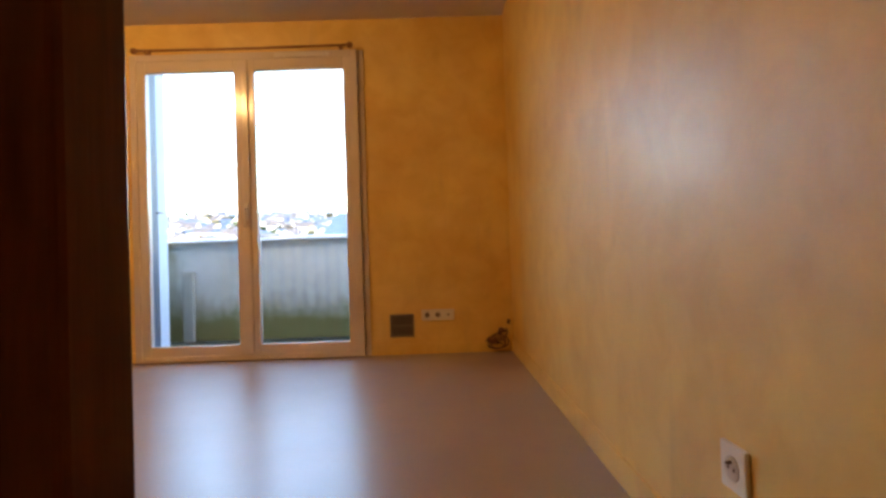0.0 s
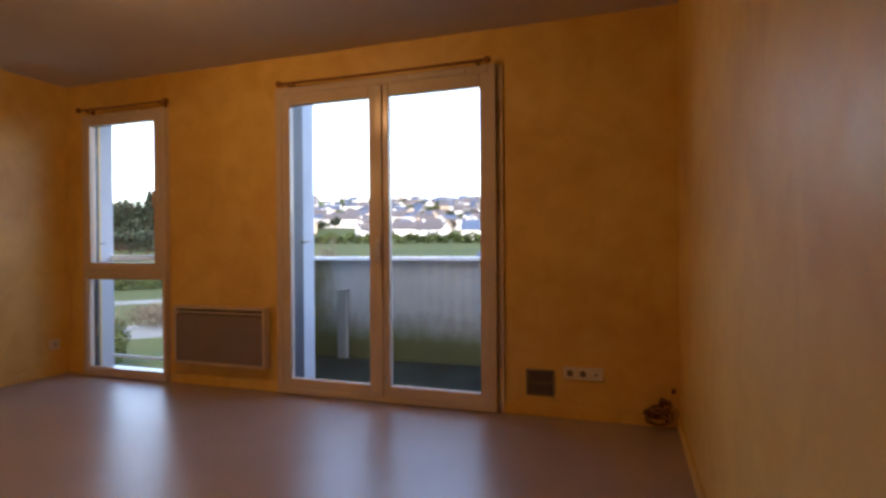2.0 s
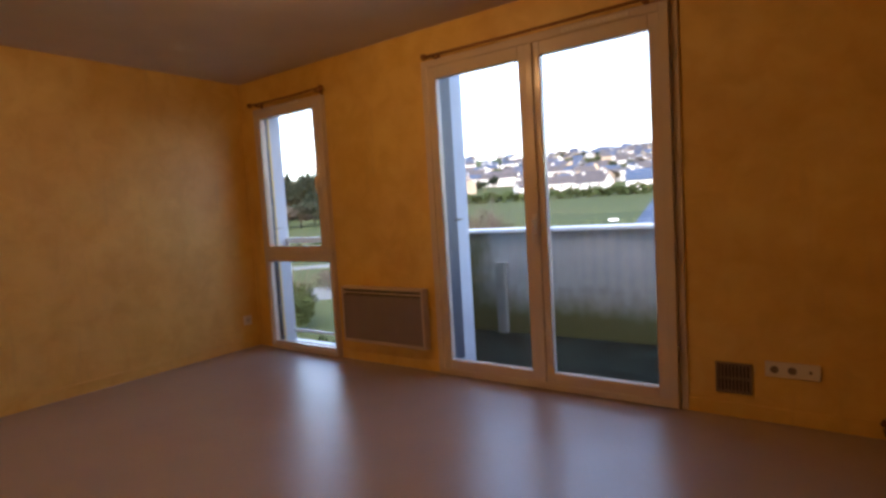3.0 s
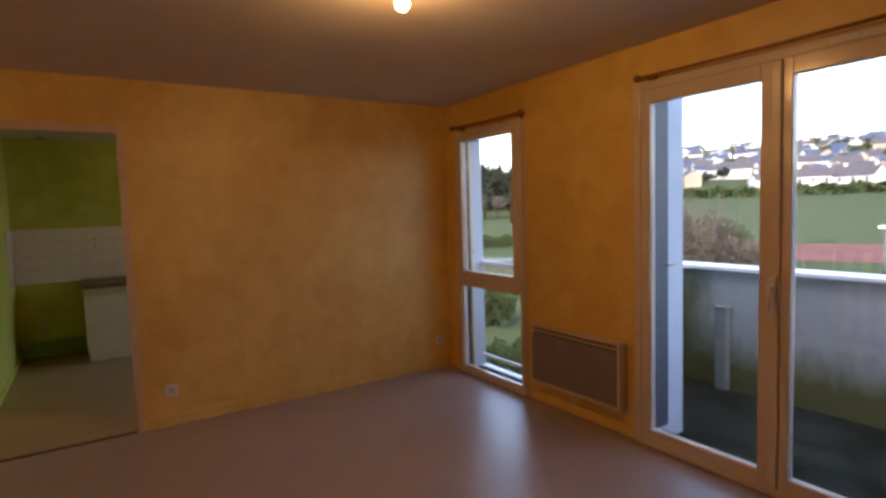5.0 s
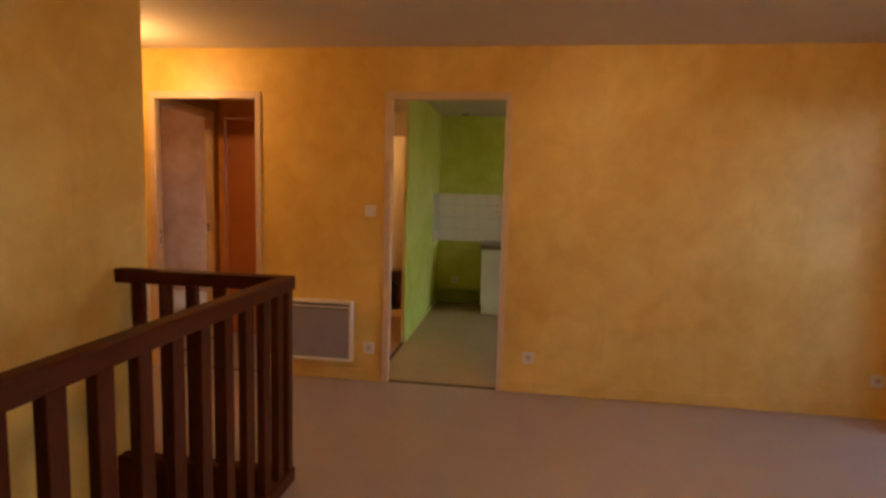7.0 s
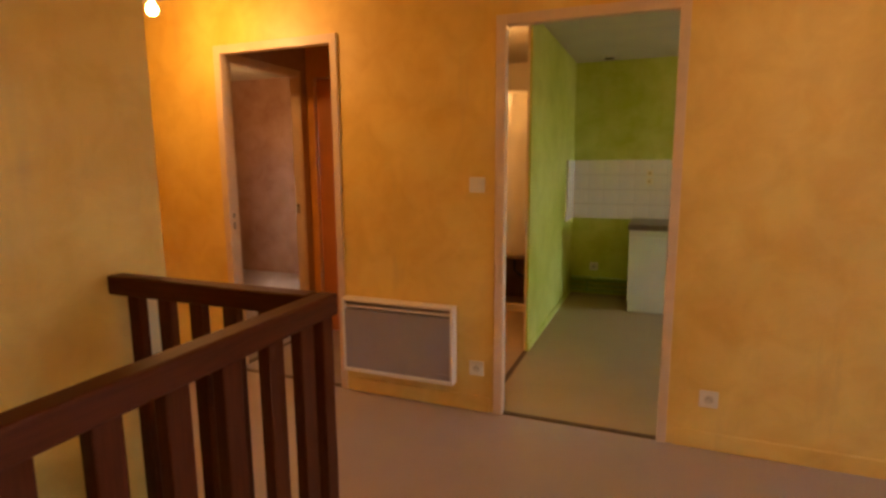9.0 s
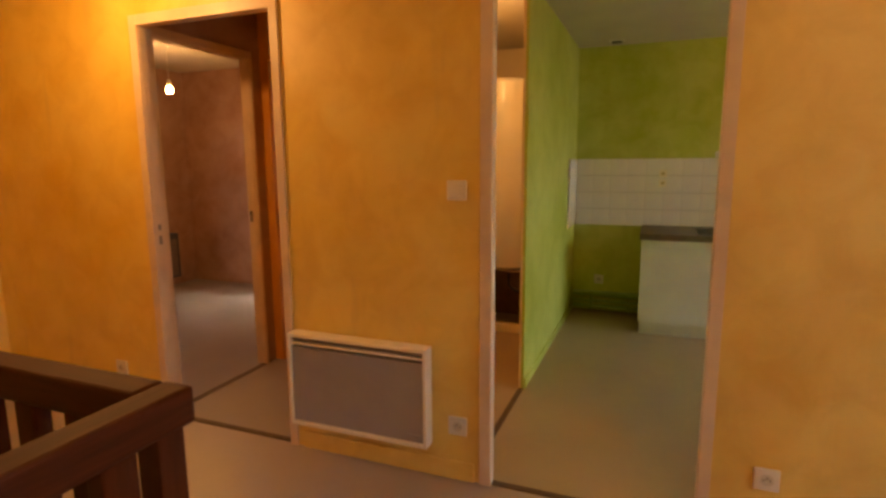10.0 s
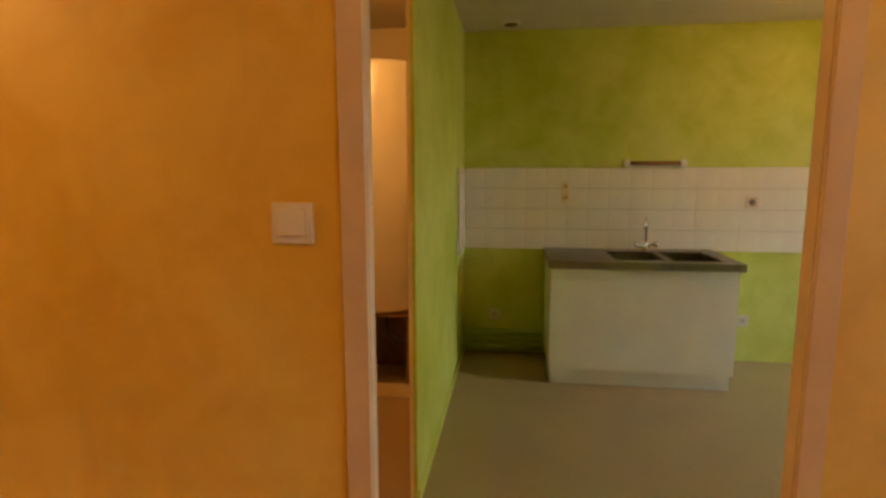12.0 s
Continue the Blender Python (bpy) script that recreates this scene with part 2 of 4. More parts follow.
# ---------------------------------------------------------------- mesh helpers
class Shape:
    """Collects plain solids into one mesh."""

    def __init__(self):
        self.v, self.f, self.smooth = [], [], []

    def quad(self, pts):
        k = len(self.v)
        self.v += [tuple(p) for p in pts]
        self.f.append(tuple(range(k, k + len(pts))))
        self.smooth.append(False)

    def box(self, x0, x1, y0, y1, z0, z1):
        x0, x1 = sorted((x0, x1))
        y0, y1 = sorted((y0, y1))
        z0, z1 = sorted((z0, z1))
        k = len(self.v)
        self.v += [(x0, y0, z0), (x1, y0, z0), (x1, y1, z0), (x0, y1, z0), (x0, y0, z1), (x1, y0, z1), (x1, y1, z1), (x0, y1, z1)]
        for q in ((0, 3, 2, 1), (4, 5, 6, 7), (0, 1, 5, 4), (1, 2, 6, 5), (2, 3, 7, 6), (3, 0, 4, 7)):
            self.f.append(tuple(k + i for i in q))
            self.smooth.append(False)
        return self

    def prism(self, base, top):
        """Joins two loops of equal length, closed at both ends."""
        k, n = len(self.v), len(base)
        self.v += [tuple(p) for p in base] + [tuple(p) for p in top]
        self.f += [tuple(k + i for i in reversed(range(n))), tuple(k + n + i for i in range(n))]
        self.smooth += [False, False]
        for i in range(n):
            j = (i + 1) % n
            self.f.append((k + i, k + j, k + n + j, k + n + i))
            self.smooth.append(False)
        return self

    def rings(self, rings, caps=True):
        k, n = len(self.v), len(rings[0])
        for r in rings:
            self.v += [tuple(p) for p in r]
        for a in range(len(rings) - 1):
            for i in range(n):
                j = (i + 1) % n
                self.f.append((k + a * n + i, k + a * n + j, k + (a + 1) * n + j, k + (a + 1) * n + i))
                self.smooth.append(True)
        if caps:
            self.f += [tuple(k + i for i in reversed(range(n))), tuple(k + (len(rings) - 1) * n + i for i in range(n))]
            self.smooth += [False, False]
        return self

    def tube(self, pts, radii, seg=10, caps=True):
        pts = [Vector(p) for p in pts]
        if not isinstance(radii, (list, tuple)):
            radii = [radii] * len(pts)
        rings, side = [], None
        for i, p in enumerate(pts):
            d = (pts[min(i + 1, len(pts) - 1)] - pts[max(i - 1, 0)]).normalized()
            if side is None:
                side = d.cross(Vector((0, 0, 1)) if abs(d.z) < 0.9 else Vector((1, 0, 0))).normalized()
            side = (side - d * side.dot(d)).normalized()
            up = d.cross(side)
            rings.append([p + (side * math.cos(2 * math.pi * q / seg) + up * math.sin(2 * math.pi * q / seg)) * radii[i] for q in range(seg)])
        return self.rings(rings, caps)

    def lathe(self, centre, profile, seg=20):
        """Profile: (radius, z) from the bottom up, about a vertical axis."""
        c = Vector(centre)
        return self.rings([[c + Vector((r * math.cos(2 * math.pi * q / seg), r * math.sin(2 * math.pi * q / seg), z)) for q in range(seg)] for r, z in profile])

    def mesh(self, name, mat, bevel=0.0):
        me = bpy.data.meshes.new(name)
        me.from_pydata(self.v, [], self.f)
        me.polygons.foreach_set("use_smooth", self.smooth)
        if bevel:
            bm = bmesh.new()
            bm.from_mesh(me)
            bmesh.ops.bevel(bm, geom=list(bm.edges), offset=bevel, segments=2, profile=0.5, affect="EDGES", clamp_overlap=True)
            bm.to_mesh(me)
            bm.free()
        me.materials.append(mat)
        me.update()
        return me


def thing(name, label, category, at=(0, 0, 0), group=""):
    """An empty that holds a thing's parts."""
    ob = new(name)
    ob.location = at
    ob.empty_display_size = 0.1
    bpy.context.view_layer.update()
    return tagged(ob, label, category, group)


def part(name, shape, mat, parent=None, label="", bevel=0.0, kind="", category="", group=""):
    """One mesh object from world coordinates, hung under its thing."""
    me = shape.mesh(name, mat, bevel)
    ob = new(name, me)
    if parent is not None:
        root = Vector((0, 0, 0))
        p = parent
        while p is not None:
            root += p.location
            p = p.parent
        me.transform(Matrix.Translation(-root))
        ob.parent = parent
    return tagged(ob, label, category, group, kind)


def solid(name, shape, mat, label="", bevel=0.0):
    return part(name, shape, mat, None, label, bevel, "structure")


def box(*a):
    return Shape().box(*a)


def wall_y(shape, y0, y1, x0, x1, z0, z1, holes=()):
    """A wall along x between y0 and y1, with openings (xa, xb, za, zb)."""
    x = x0
    for xa, xb, za, zb in sorted(holes):
        shape.box(x, xa, y0, y1, z0, z1)
        if za > z0:
            shape.box(xa, xb, y0, y1, z0, za)
        if zb < z1:
            shape.box(xa, xb, y0, y1, zb, z1)
        x = xb
    shape.box(x, x1, y0, y1, z0, z1)
    return shape


def wall_x(shape, x0, x1, y0, y1, z0, z1, holes=()):
    """A wall along y between x0 and x1, with openings (ya, yb, za, zb)."""
    y = y0
    for ya, yb, za, zb in sorted(holes):
        shape.box(x0, x1, y, ya, z0, z1)
        if za > z0:
            shape.box(x0, x1, ya, yb, z0, za)
        if zb < z1:
            shape.box(x0, x1, ya, yb, zb, z1)
        y = yb
    shape.box(x0, x1, y, y1, z0, z1)
    return shape


# ---------------------------------------------------------------- walls, floors, ceilings
YN, XW, XE = 4.92, -3.755, 1.0
H = 2.40
FD = (-1.645, -0.045, 0.0, 2.17)
NW = (-3.52, -2.655, 0.0, 2.13)
KW = (-6.3, -4.7, 0.05, 2.1)
CELLAR = -2.66

solid("wall_north", wall_y(Shape(), YN, YN + 0.12, XW, XE, -0.2, H, [FD, NW]), WALL, "yellow sponged living room wall with two tall windows")
solid("wall_north_kitchen", wall_y(Shape(), YN, YN + 0.12, -6.95, XW - 0.036, -0.2, H, [KW]), GREEN)
solid("facade", wall_y(Shape(), YN + 0.12, YN + 0.24, -9.0, 6.0, -2.95, 3.3, [FD, NW, KW]), RENDERWALL, "pale rendered outside wall")
solid("wall_east", box(XE, XE + 0.2, -3.2, YN, CELLAR - 0.1, H), WALL, "yellow sponged wall with a soft sheen")
solid("wall_west", wall_x(Shape(), XW - 0.03, XW, -1.62, YN, 0, H, [(-0.31, 0.538, 0, 2.07), (1.50, 2.35, 0, 2.07)]), WALL, "yellow sponged wall with two doorways")
solid("wall_west_back", wall_x(Shape(), XW - 0.036, XW - 0.03, 1.38, YN, 0, H, [(1.50, 2.35, 0, 2.07)]), GREEN)
solid("wall_west_lobby", wall_x(Shape(), XW - 0.036, XW - 0.03, -3.1, 1.38, 0, H, [(-0.31, 0.538, 0, 2.07)]), ORANGE)
solid("wall_stairwell", box(-2.53, XE, 0.42, 0.52, CELLAR, H), WALL, "yellow sponged wall behind the stairwell")
solid("wall_hall_end", box(XW, XE, -1.72, -1.62, 0, H), WALL)
solid("wall_hall_side", box(-1.6, -1.5, -1.62, 0.42, 0, H), WALL)
solid("wall_bedroom_door", wall_y(Shape(), -0.395, -0.335, -6.6, XW - 0.036, 0, H, [(-4.61, -3.845, 0, 2.05)]), PINK)
solid("wall_lobby_back", wall_x(Shape(), -4.80, -4.70, -0.335, 0.55, 0, H, [(-0.27, 0.47, 0, 2.03)]), ORANGE)
solid("wall_lobby_side", box(-6.8, XW - 0.036, 0.55, 0.62, 0, H), CREAM)
solid("wall_partition", box(-6.8, -4.79, 1.415, 1.43, 0, H), GREEN, "green sponged partition wall")
solid("wall_partition_back", box(-6.8, -4.79, 1.400, 1.415, 0, H), CREAM)
solid("wall_kitchen_back", box(-6.95, -6.8, 1.43, YN, 0, H), GREEN, "green sponged kitchen wall")
solid("wall_bathroom_back", box(-6.95, -6.8, 0.62, 1.43, 0, H), CREAM)
solid("wall_bedroom_west", box(-6.75, -6.6, -3.0, -0.335, 0, H), PINK, "mauve brown sponged bedroom wall")
solid("wall_bedroom_south", wall_y(Shape(), -3.15, -3.0, -6.75, XW - 0.036, 0, H, [(-5.35, -4.85, 1.1, 2.0)]), PINK, "mauve brown sponged bedroom wall")
solid("ceiling", box(-6.95, XE + 0.2, -3.15, YN + 0.12, H, H + 0.25), CEIL, "off-white painted ceiling")
solid("ceiling_kitchen", box(-6.8, XW - 0.036, 1.43, YN, H - 0.045, H - 0.002), CEIL)

WX, WY = 0.287, 1.85
for nm, sh in (("floor_living", box(XW, XE, WY, YN, -0.2, 0)), ("floor_landing", box(XW, WX, 1.345, WY, -0.2, 0)),
               ("floor_hall", box(XW, -2.30, -1.62, 1.345, -0.2, 0)), ("floor_hall_end", box(-2.30, -1.6, -1.62, 0.42, -0.2, 0))):
    solid(nm, sh, LINO, "shiny brown beige vinyl floor")
solid("floor_kitchen", box(-6.8, XW, 1.43, YN, -0.2, 0.0), LINO_K, "dull olive grey kitchen vinyl floor")
solid("floor_bathroom", box(-6.8, XW, 0.62, 1.43, -0.2, 0.0), LINO_B)
solid("floor_bedroom", box(-6.6, XW, -3.0, 0.55, -0.2, 0.0), LINO_P, "pale grey pink bedroom vinyl floor")

# the lower storey closes the stairwell
solid("floor_lower", box(-4.2, XE, -3.2, YN, CELLAR - 0.1, CELLAR), LINO)
solid("wall_lower_north", box(-4.2, XE, 2.6, 2.7, CELLAR, -0.2), WALL)
solid("wall_lower_west", box(-4.3, -4.2, -3.2, 2.6, CELLAR, -0.2), WALL)
solid("wall_south_closing", box(-4.2, XE, -3.2, -3.1, CELLAR, -0.2), WALL)
solid("wall_well_side", box(-2.33, 0.11, 1.40, 1.44, -0.2, -0.001), WALL)

for nm, sh in (("threshold", box(XW - 0.034, XW - 0.004, 1.53, 2.32, 0, 0.006)), ("threshold", box(XW - 0.034, XW - 0.004, -0.28, 0.508, 0, 0.006)),
               ("threshold", box(-4.58, -3.82, -0.355, -0.322, 0, 0.006)), ("threshold", box(-4.79, -3.815, 1.400, 1.43, 0, 0.006))):
    solid(nm, sh, STRIP, "dark worn threshold strip")

base = Shape()
for a, b in ((-1.62, -0.33), (0.59, 1.455), (2.395, YN - 0.012)):
    base.box(XW, XW + 0.012, a, b, 0, 0.085)
solid("baseboard_west", base, WALL, "painted baseboard", 0.003)
base = Shape()
base.box(NW[1] + 0.01, FD[0] - 0.01, YN - 0.012, YN, 0, 0.075)
base.box(FD[1] + 0.01, XE - 0.012, YN - 0.012, YN, 0, 0.075)
solid("baseboard_north", base, WALL, "painted baseboard", 0.003)
solid("baseboard_east", box(XE - 0.012, XE, 1.97, YN, 0, 0.085), WALL, "painted baseboard", 0.003)
solid("baseboard_partition", box(-6.79, -4.80, 1.43, 1.44, 0, 0.06), GREEN, "", 0.002)
solid("baseboard_hall_end", box(XW + 0.012, -1.6, -1.62, -1.608, 0, 0.085), WALL, "", 0.003)
solid("trim_stairwell", box(-2.532, -2.405, 0.52, 0.532, 0.0, 0.92), CREAM, "pale unpainted board beside the railing", 0.002)


def door_casing(name, axis, face, depth, a, b, top, mat=TRIM):
    """Jamb lining and flat casing round a doorway; a and b are the clear sides."""
    s = Shape()
    for p, q in ((a - 0.028, a), (b, b + 0.028)):
        if axis == "x":
            s.box(face - depth, face + 0.002, p, q, 0, top + 0.028)
        else:
            s.box(p, q, face - depth, face + 0.002, 0, top + 0.028)
    if axis == "x":
        s.box(face - depth, face + 0.002, a, b, top, top + 0.028)
        s.box(face + 0.003, face + 0.014, a - 0.051, a - 0.001, 0, top + 0.051)
        s.box(face + 0.003, face + 0.014, b + 0.001, b + 0.044, 0, top + 0.051)
        s.box(face + 0.003, face + 0.014, a - 0.001, b + 0.001, top + 0.001, top + 0.051)
    else:
        s.box(a, b, face - depth, face + 0.002, top, top + 0.028)
        s.box(a - 0.028, a - 0.006, face + 0.001, face + 0.016, 0, top + 0.05)
        s.box(b + 0.006, b + 0.05, face + 0.001, face + 0.016, 0, top + 0.05)
        s.box(a - 0.006, b + 0.006, face + 0.001, face + 0.016, top + 0.006, top + 0.05)
    return solid(name, s, mat, "cream painted door frame without a door", 0.002)


d1 = door_casing("door_frame_kitchen", "x", XW, 0.038, 1.53, 2.32, 2.04)
d2 = door_casing("door_frame_lobby", "x", XW, 0.038, -0.28, 0.508, 2.04)
d3 = door_casing("door_frame_bedroom", "y", -0.335, 0.062, -4.58, -3.875, 2.02)
part("hinge_plate", box(XW - 0.030, XW - 0.012, -0.2805, -0.2785, 0.955, 1.0).box(XW - 0.030, XW - 0.012, -0.2805, -0.2785, 1.03, 1.06), STEEL, d2, "steel strike plate")
part("strike_plate", box(-4.58, -4.578, -0.385, -0.36, 0.99, 1.06), STEEL, d3, "steel strike plate")
part("latch_hole", box(-4.578, -4.576, -0.379, -0.366, 1.04, 1.06), BLACK, d3)
closet = solid("door_closet", box(-4.765, -4.725, -0.262, 0.462, 0.008, 2.02), PANELDOOR, "brown orange closed cupboard door", 0.003)

# ---------------------------------------------------------------- windows
YF = 4.875


def frame_ring(s, x0, x1, z0, z1, w, y0, y1):
    s.box(x0, x0 + w, y0, y1, z0, z1)
    s.box(x1 - w, x1, y0, y1, z0, z1)
    s.box(x0 + w, x1 - w, y0, y1, z0, z0 + w)
    s.box(x0 + w, x1 - w, y0, y1, z1 - w, z1)


def pane(x0, x1, z0, z1, parent, y=4.905):
    g = part("pane", box(x0, x1, y, y + 0.006, z0, z1), GLASS, parent, "clear window glass")
    g.visible_shadow = False
    return g


def leaf_frame(outer, inner, y0, y1):
    """A frame between two rectangles (x0, x1, z0, z1)."""
    s = Shape()
    s.box(outer[0], inner[0], y0, y1, outer[2], outer[3])
    s.box(inner[1], outer[1], y0, y1, outer[2], outer[3])
    s.box(inner[0], inner[1], y0, y1, outer[2], inner[2])
    s.box(inner[0], inner[1], y0, y1, inner[3], outer[3])
    return s


def lever(x, z):
    """A window handle with its back plate."""
    s = box(x - 0.014, x + 0.014, YF - 0.018, YF - 0.004, z - 0.05, z + 0.07)
    s.tube([(x, YF - 0.018, z + 0.03), (x, YF - 0.045, z + 0.03), (x, YF - 0.048, z), (x, YF - 0.048, z - 0.10)], [0.008, 0.008, 0.009, 0.007], 8)
    return s


def trickle_vent(x0, x1, z0, z1, win):
    s = box(x0, x1, YF - 0.012, YF + 0.001, z0, z1)
    vent = part("trickle_vent", s, WHITE, win, "white slotted air inlet")
    s = Shape()
    for i in range(int((x1 - x0 - 0.02) / 0.03)):
        s.box(x0 + 0.013 + i * 0.03, x0 + 0.034 + i * 0.03, YF - 0.0135, YF - 0.0121, z0 + 0.007, z1 - 0.007)
    part("slots", s, SOCKGREY, vent)


win = thing("window_1", "white PVC double balcony door, closed", "window", (-0.82, YF, 0))
win["kind"] = "structure"
part("window_frame", leaf_frame((-1.644, -0.046, 0.006, 2.169), (-1.597, -0.093, 0.045, 2.122), YF, YF + 0.07), PVC, win, "", 0.003)
part("sash", leaf_frame((-1.601, -0.845, 0.041, 2.126), (-1.538, -0.918, 0.112, 2.042), YF + 0.008, YF + 0.062), PVC, win, "", 0.005)
part("sash", leaf_frame((-0.838, -0.089, 0.041, 2.126), (-0.772, -0.150, 0.112, 2.042), YF + 0.008, YF + 0.062), PVC, win, "", 0.005)
part("astragal", box(-0.868, -0.815, YF - 0.008, YF + 0.009, 0.046, 2.118), PVC, win, "", 0.007)
pane(-1.545, -0.911, 0.105, 2.049, win)
pane(-0.779, -0.143, 0.105, 2.049, win)
part("handle", lever(-0.842, 1.03), WHITE, win, "white window handle")
trickle_vent(-0.62, -0.24, 2.128, 2.152, win)
part("frame_cover", box(-0.0425, -0.006, YN - 0.016, YN - 0.001, 0.004, 2.172), PVC, win, "", 0.003)
for z in (0.32, 0.85, 1.35, 1.9):
    part("hinge", Shape().tube([(-0.041, YF - 0.002, z - 0.035), (-0.041, YF - 0.002, z + 0.035)], 0.006, 8), STEEL, win, "metal hinge")

win2 = thing("window_2", "white PVC tall window with a fixed lower pane", "window", (-3.09, YF, 0))
win2["kind"] = "structure"
f = leaf_frame((-3.519, -2.656, 0.006, 2.129), (-3.485, -2.690, 0.05, 2.095), YF, YF + 0.07)
f.box(-3.485, -2.690, YF, YF + 0.07, 0.80, 0.875)
part("window_frame", f, PVC, win2, "", 0.003)
part("sash", leaf_frame((-3.495, -2.684, 0.862, 2.105), (-3.433, -2.760, 0.928, 2.040), YF - 0.006, YF + 0.055), PVC, win2, "", 0.005)
pane(-3.44, -2.753, 0.921, 2.047, win2)
part("glazing_bead", leaf_frame((-3.487, -2.688, 0.048, 0.802), (-3.476, -2.697, 0.075, 0.790), YF + 0.012, YF + 0.05), PVC, win2, "", 0.003)
pane(-3.483, -2.690, 0.068, 0.797, win2)
part("handle", lever(-2.72, 1.45), WHITE, win2, "white window handle")
trickle_vent(-3.27, -2.90, 2.106, 2.126, win2)

win3 = thing("window_3", "white kitchen window", "window", (-5.2, YN + 0.03, 0.15))
win3["kind"] = "structure"
s = Shape()
frame_ring(s, KW[0], KW[1], KW[2], KW[3], 0.06, YN + 0.03, YN + 0.09)
part("window_frame", s, PVC, win3)
pane(KW[0] + 0.06, KW[1] - 0.06, KW[2] + 0.06, KW[3] - 0.06, win3, YN + 0.05)
win4 = thing("window_4", "white bedroom window", "window", (-5.1, -3.08, 1.1))
win4["kind"] = "structure"
s = Shape()
frame_ring(s, -5.35, -4.85, 1.1, 2.0, 0.05, -3.10, -3.04)
part("window_frame", s, PVC, win4)
pane(-5.30, -4.90, 1.15, 1.95, win4, -3.08)


def curtain_rod(x0, x1, z, y=4.845):
    t = thing("curtain_rod", "thin brown wooden curtain rod above a window", "curtain rod", ((x0 + x1) / 2, y, z), "curtain rods")
    part("rod", Shape().tube([(x0, y, z), ((x0 + x1) / 2, y, z - 0.006), (x1, y, z)], 0.009, 10), ROD, t)
    for x, sg in ((x0, -1), (x1, 1)):
        s = Shape()
        s.tube([(x, y, z), (x + sg * 0.012, y, z), (x + sg * 0.03, y, z), (x + sg * 0.045, y, z)], [0.010, 0.020, 0.022, 0.008], 12)
        part("finial", s, ROD, t)
        s = Shape().tube([(x - sg * 0.05, y + 0.004, z - 0.012), (x - sg * 0.05, YN - 0.001, z - 0.012)], 0.007, 8)
        s.box(x - sg * 0.05 - 0.012, x - sg * 0.05 + 0.012, YN - 0.006, YN + 0.0, z - 0.04, z + 0.02)
        part("bracket", s, ROD, t)
    return t


curtain_rod(-1.57, -0.11, 2.188)
curtain_rod(-3.49, -2.63, 2.168)


# ---------------------------------------------------------------- stairwell railing and stairs
fence = thing("stair_railing", "dark stained wooden railing round the stairwell", "railing", (-2.30, 1.42, 0.0))
part("handrail", box(-2.352, 0.188, 1.344, 1.408, 0.930, 0.997), DARKWOOD_X, fence, "", 0.007)
part("handrail", box(-2.350, -2.286, 0.522, 1.343, 0.930, 0.997), DARKWOOD_Y, fence, "", 0.007)
part("bottom_board", box(-2.335, 0.188, 1.346, 1.412, 0.0, 0.068), DARKWOOD_X, fence, "", 0.006)
part("bottom_board", box(-2.335, -2.265, 0.522, 1.345, 0.0, 0.068), DARKWOOD_Y, fence, "", 0.006)
part("fascia", box(-2.264, 0.188, 1.325, 1.345, -0.22, 0.05), DARKWOOD_X, fence, "", 0.003)
part("fascia", box(-2.279, -2.265, 0.522, 1.325, -0.22, -0.001), DARKWOOD_Y, fence, "", 0.003)
for i in range(16):
    x = -2.236 + i * 0.152 + (0.02 if i == 0 else 0)
    if x < 0.14:
        part("baluster", box(x - 0.030, x + 0.030, 1.358, 1.394, 0.066, 0.932), DARKWOOD, fence, "", 0.004)
part("baluster", box(-2.330, -2.278, 1.350, 1.402, 0.066, 0.932), DARKWOOD, fence, "", 0.004)
for i in range(5):
    y = 0.638 + i * 0.1375
    part("baluster", box(-2.322, -2.288, y - 0.027, y + 0.027, 0.066, 0.932), DARKWOOD, fence, "", 0.004)
part("newel", box(0.189, 0.286, 1.341, 1.411, -0.24, 1.06), DARKWOOD, fence, "dark square newel post", 0.006)
part("newel_cap", box(0.179, 0.296, 1.331, 1.421, 1.06, 1.085), DARKWOOD, fence, "", 0.006)

stairs = thing("staircase", "dark stained wooden staircase with a turn near the top", "staircase", (0.6, 1.2, -0.95))
R = 0.19
for i in range(5):
    y1 = WY - 0.2 * i
    z = -R * (i + 1)
    part("tread", box(WX + 0.002, XE - 0.002, y1 - 0.215, y1 - 0.001 if i else y1 - 0.001, z - 0.035, z), DARKWOOD_X, stairs, "", 0.004)
    part("riser", box(WX + 0.002, XE - 0.002, y1 - 0.022, y1 - 0.002, z + 0.0, z + R - 0.036 if i else z + R - 0.002), DARKWOOD_X, stairs)
part("landing", box(WX + 0.002, XE - 0.002, 0.522, WY - 1.002, -0.985, -0.95), DARKWOOD_X, stairs)
for i in range(8):
    x1 = WX - 0.24 * i
    z = -0.95 - R * (i + 1)
    part("tread", box(x1 - 0.255, x1 - 0.001, 0.524, 1.358, z - 0.035, z), DARKWOOD_Y, stairs, "", 0.004)
    part("riser", box(x1 - 0.022, x1 - 0.002, 0.524, 1.358, z, z + R - 0.036), DARKWOOD_Y, stairs)
s = Shape()
s.prism([(0.22, 1.292, 0.69), (0.22, 1.336, 0.69), (0.22, 1.336, 0.76), (0.22, 1.292, 0.76)], [(-1.9, 1.292, -0.98), (-1.9, 1.336, -0.98), (-1.9, 1.336, -0.91), (-1.9, 1.292, -0.91)])
part("sloping_handrail", s, DARKWOOD_X, stairs)
for x, z in ((-0.5, 0.17), (-1.3, -0.44)):
    part("handrail_bracket", box(x - 0.02, x + 0.02, 1.33, 1.36, z - 0.03, z + 0.03), STEEL, stairs)
s = Shape()
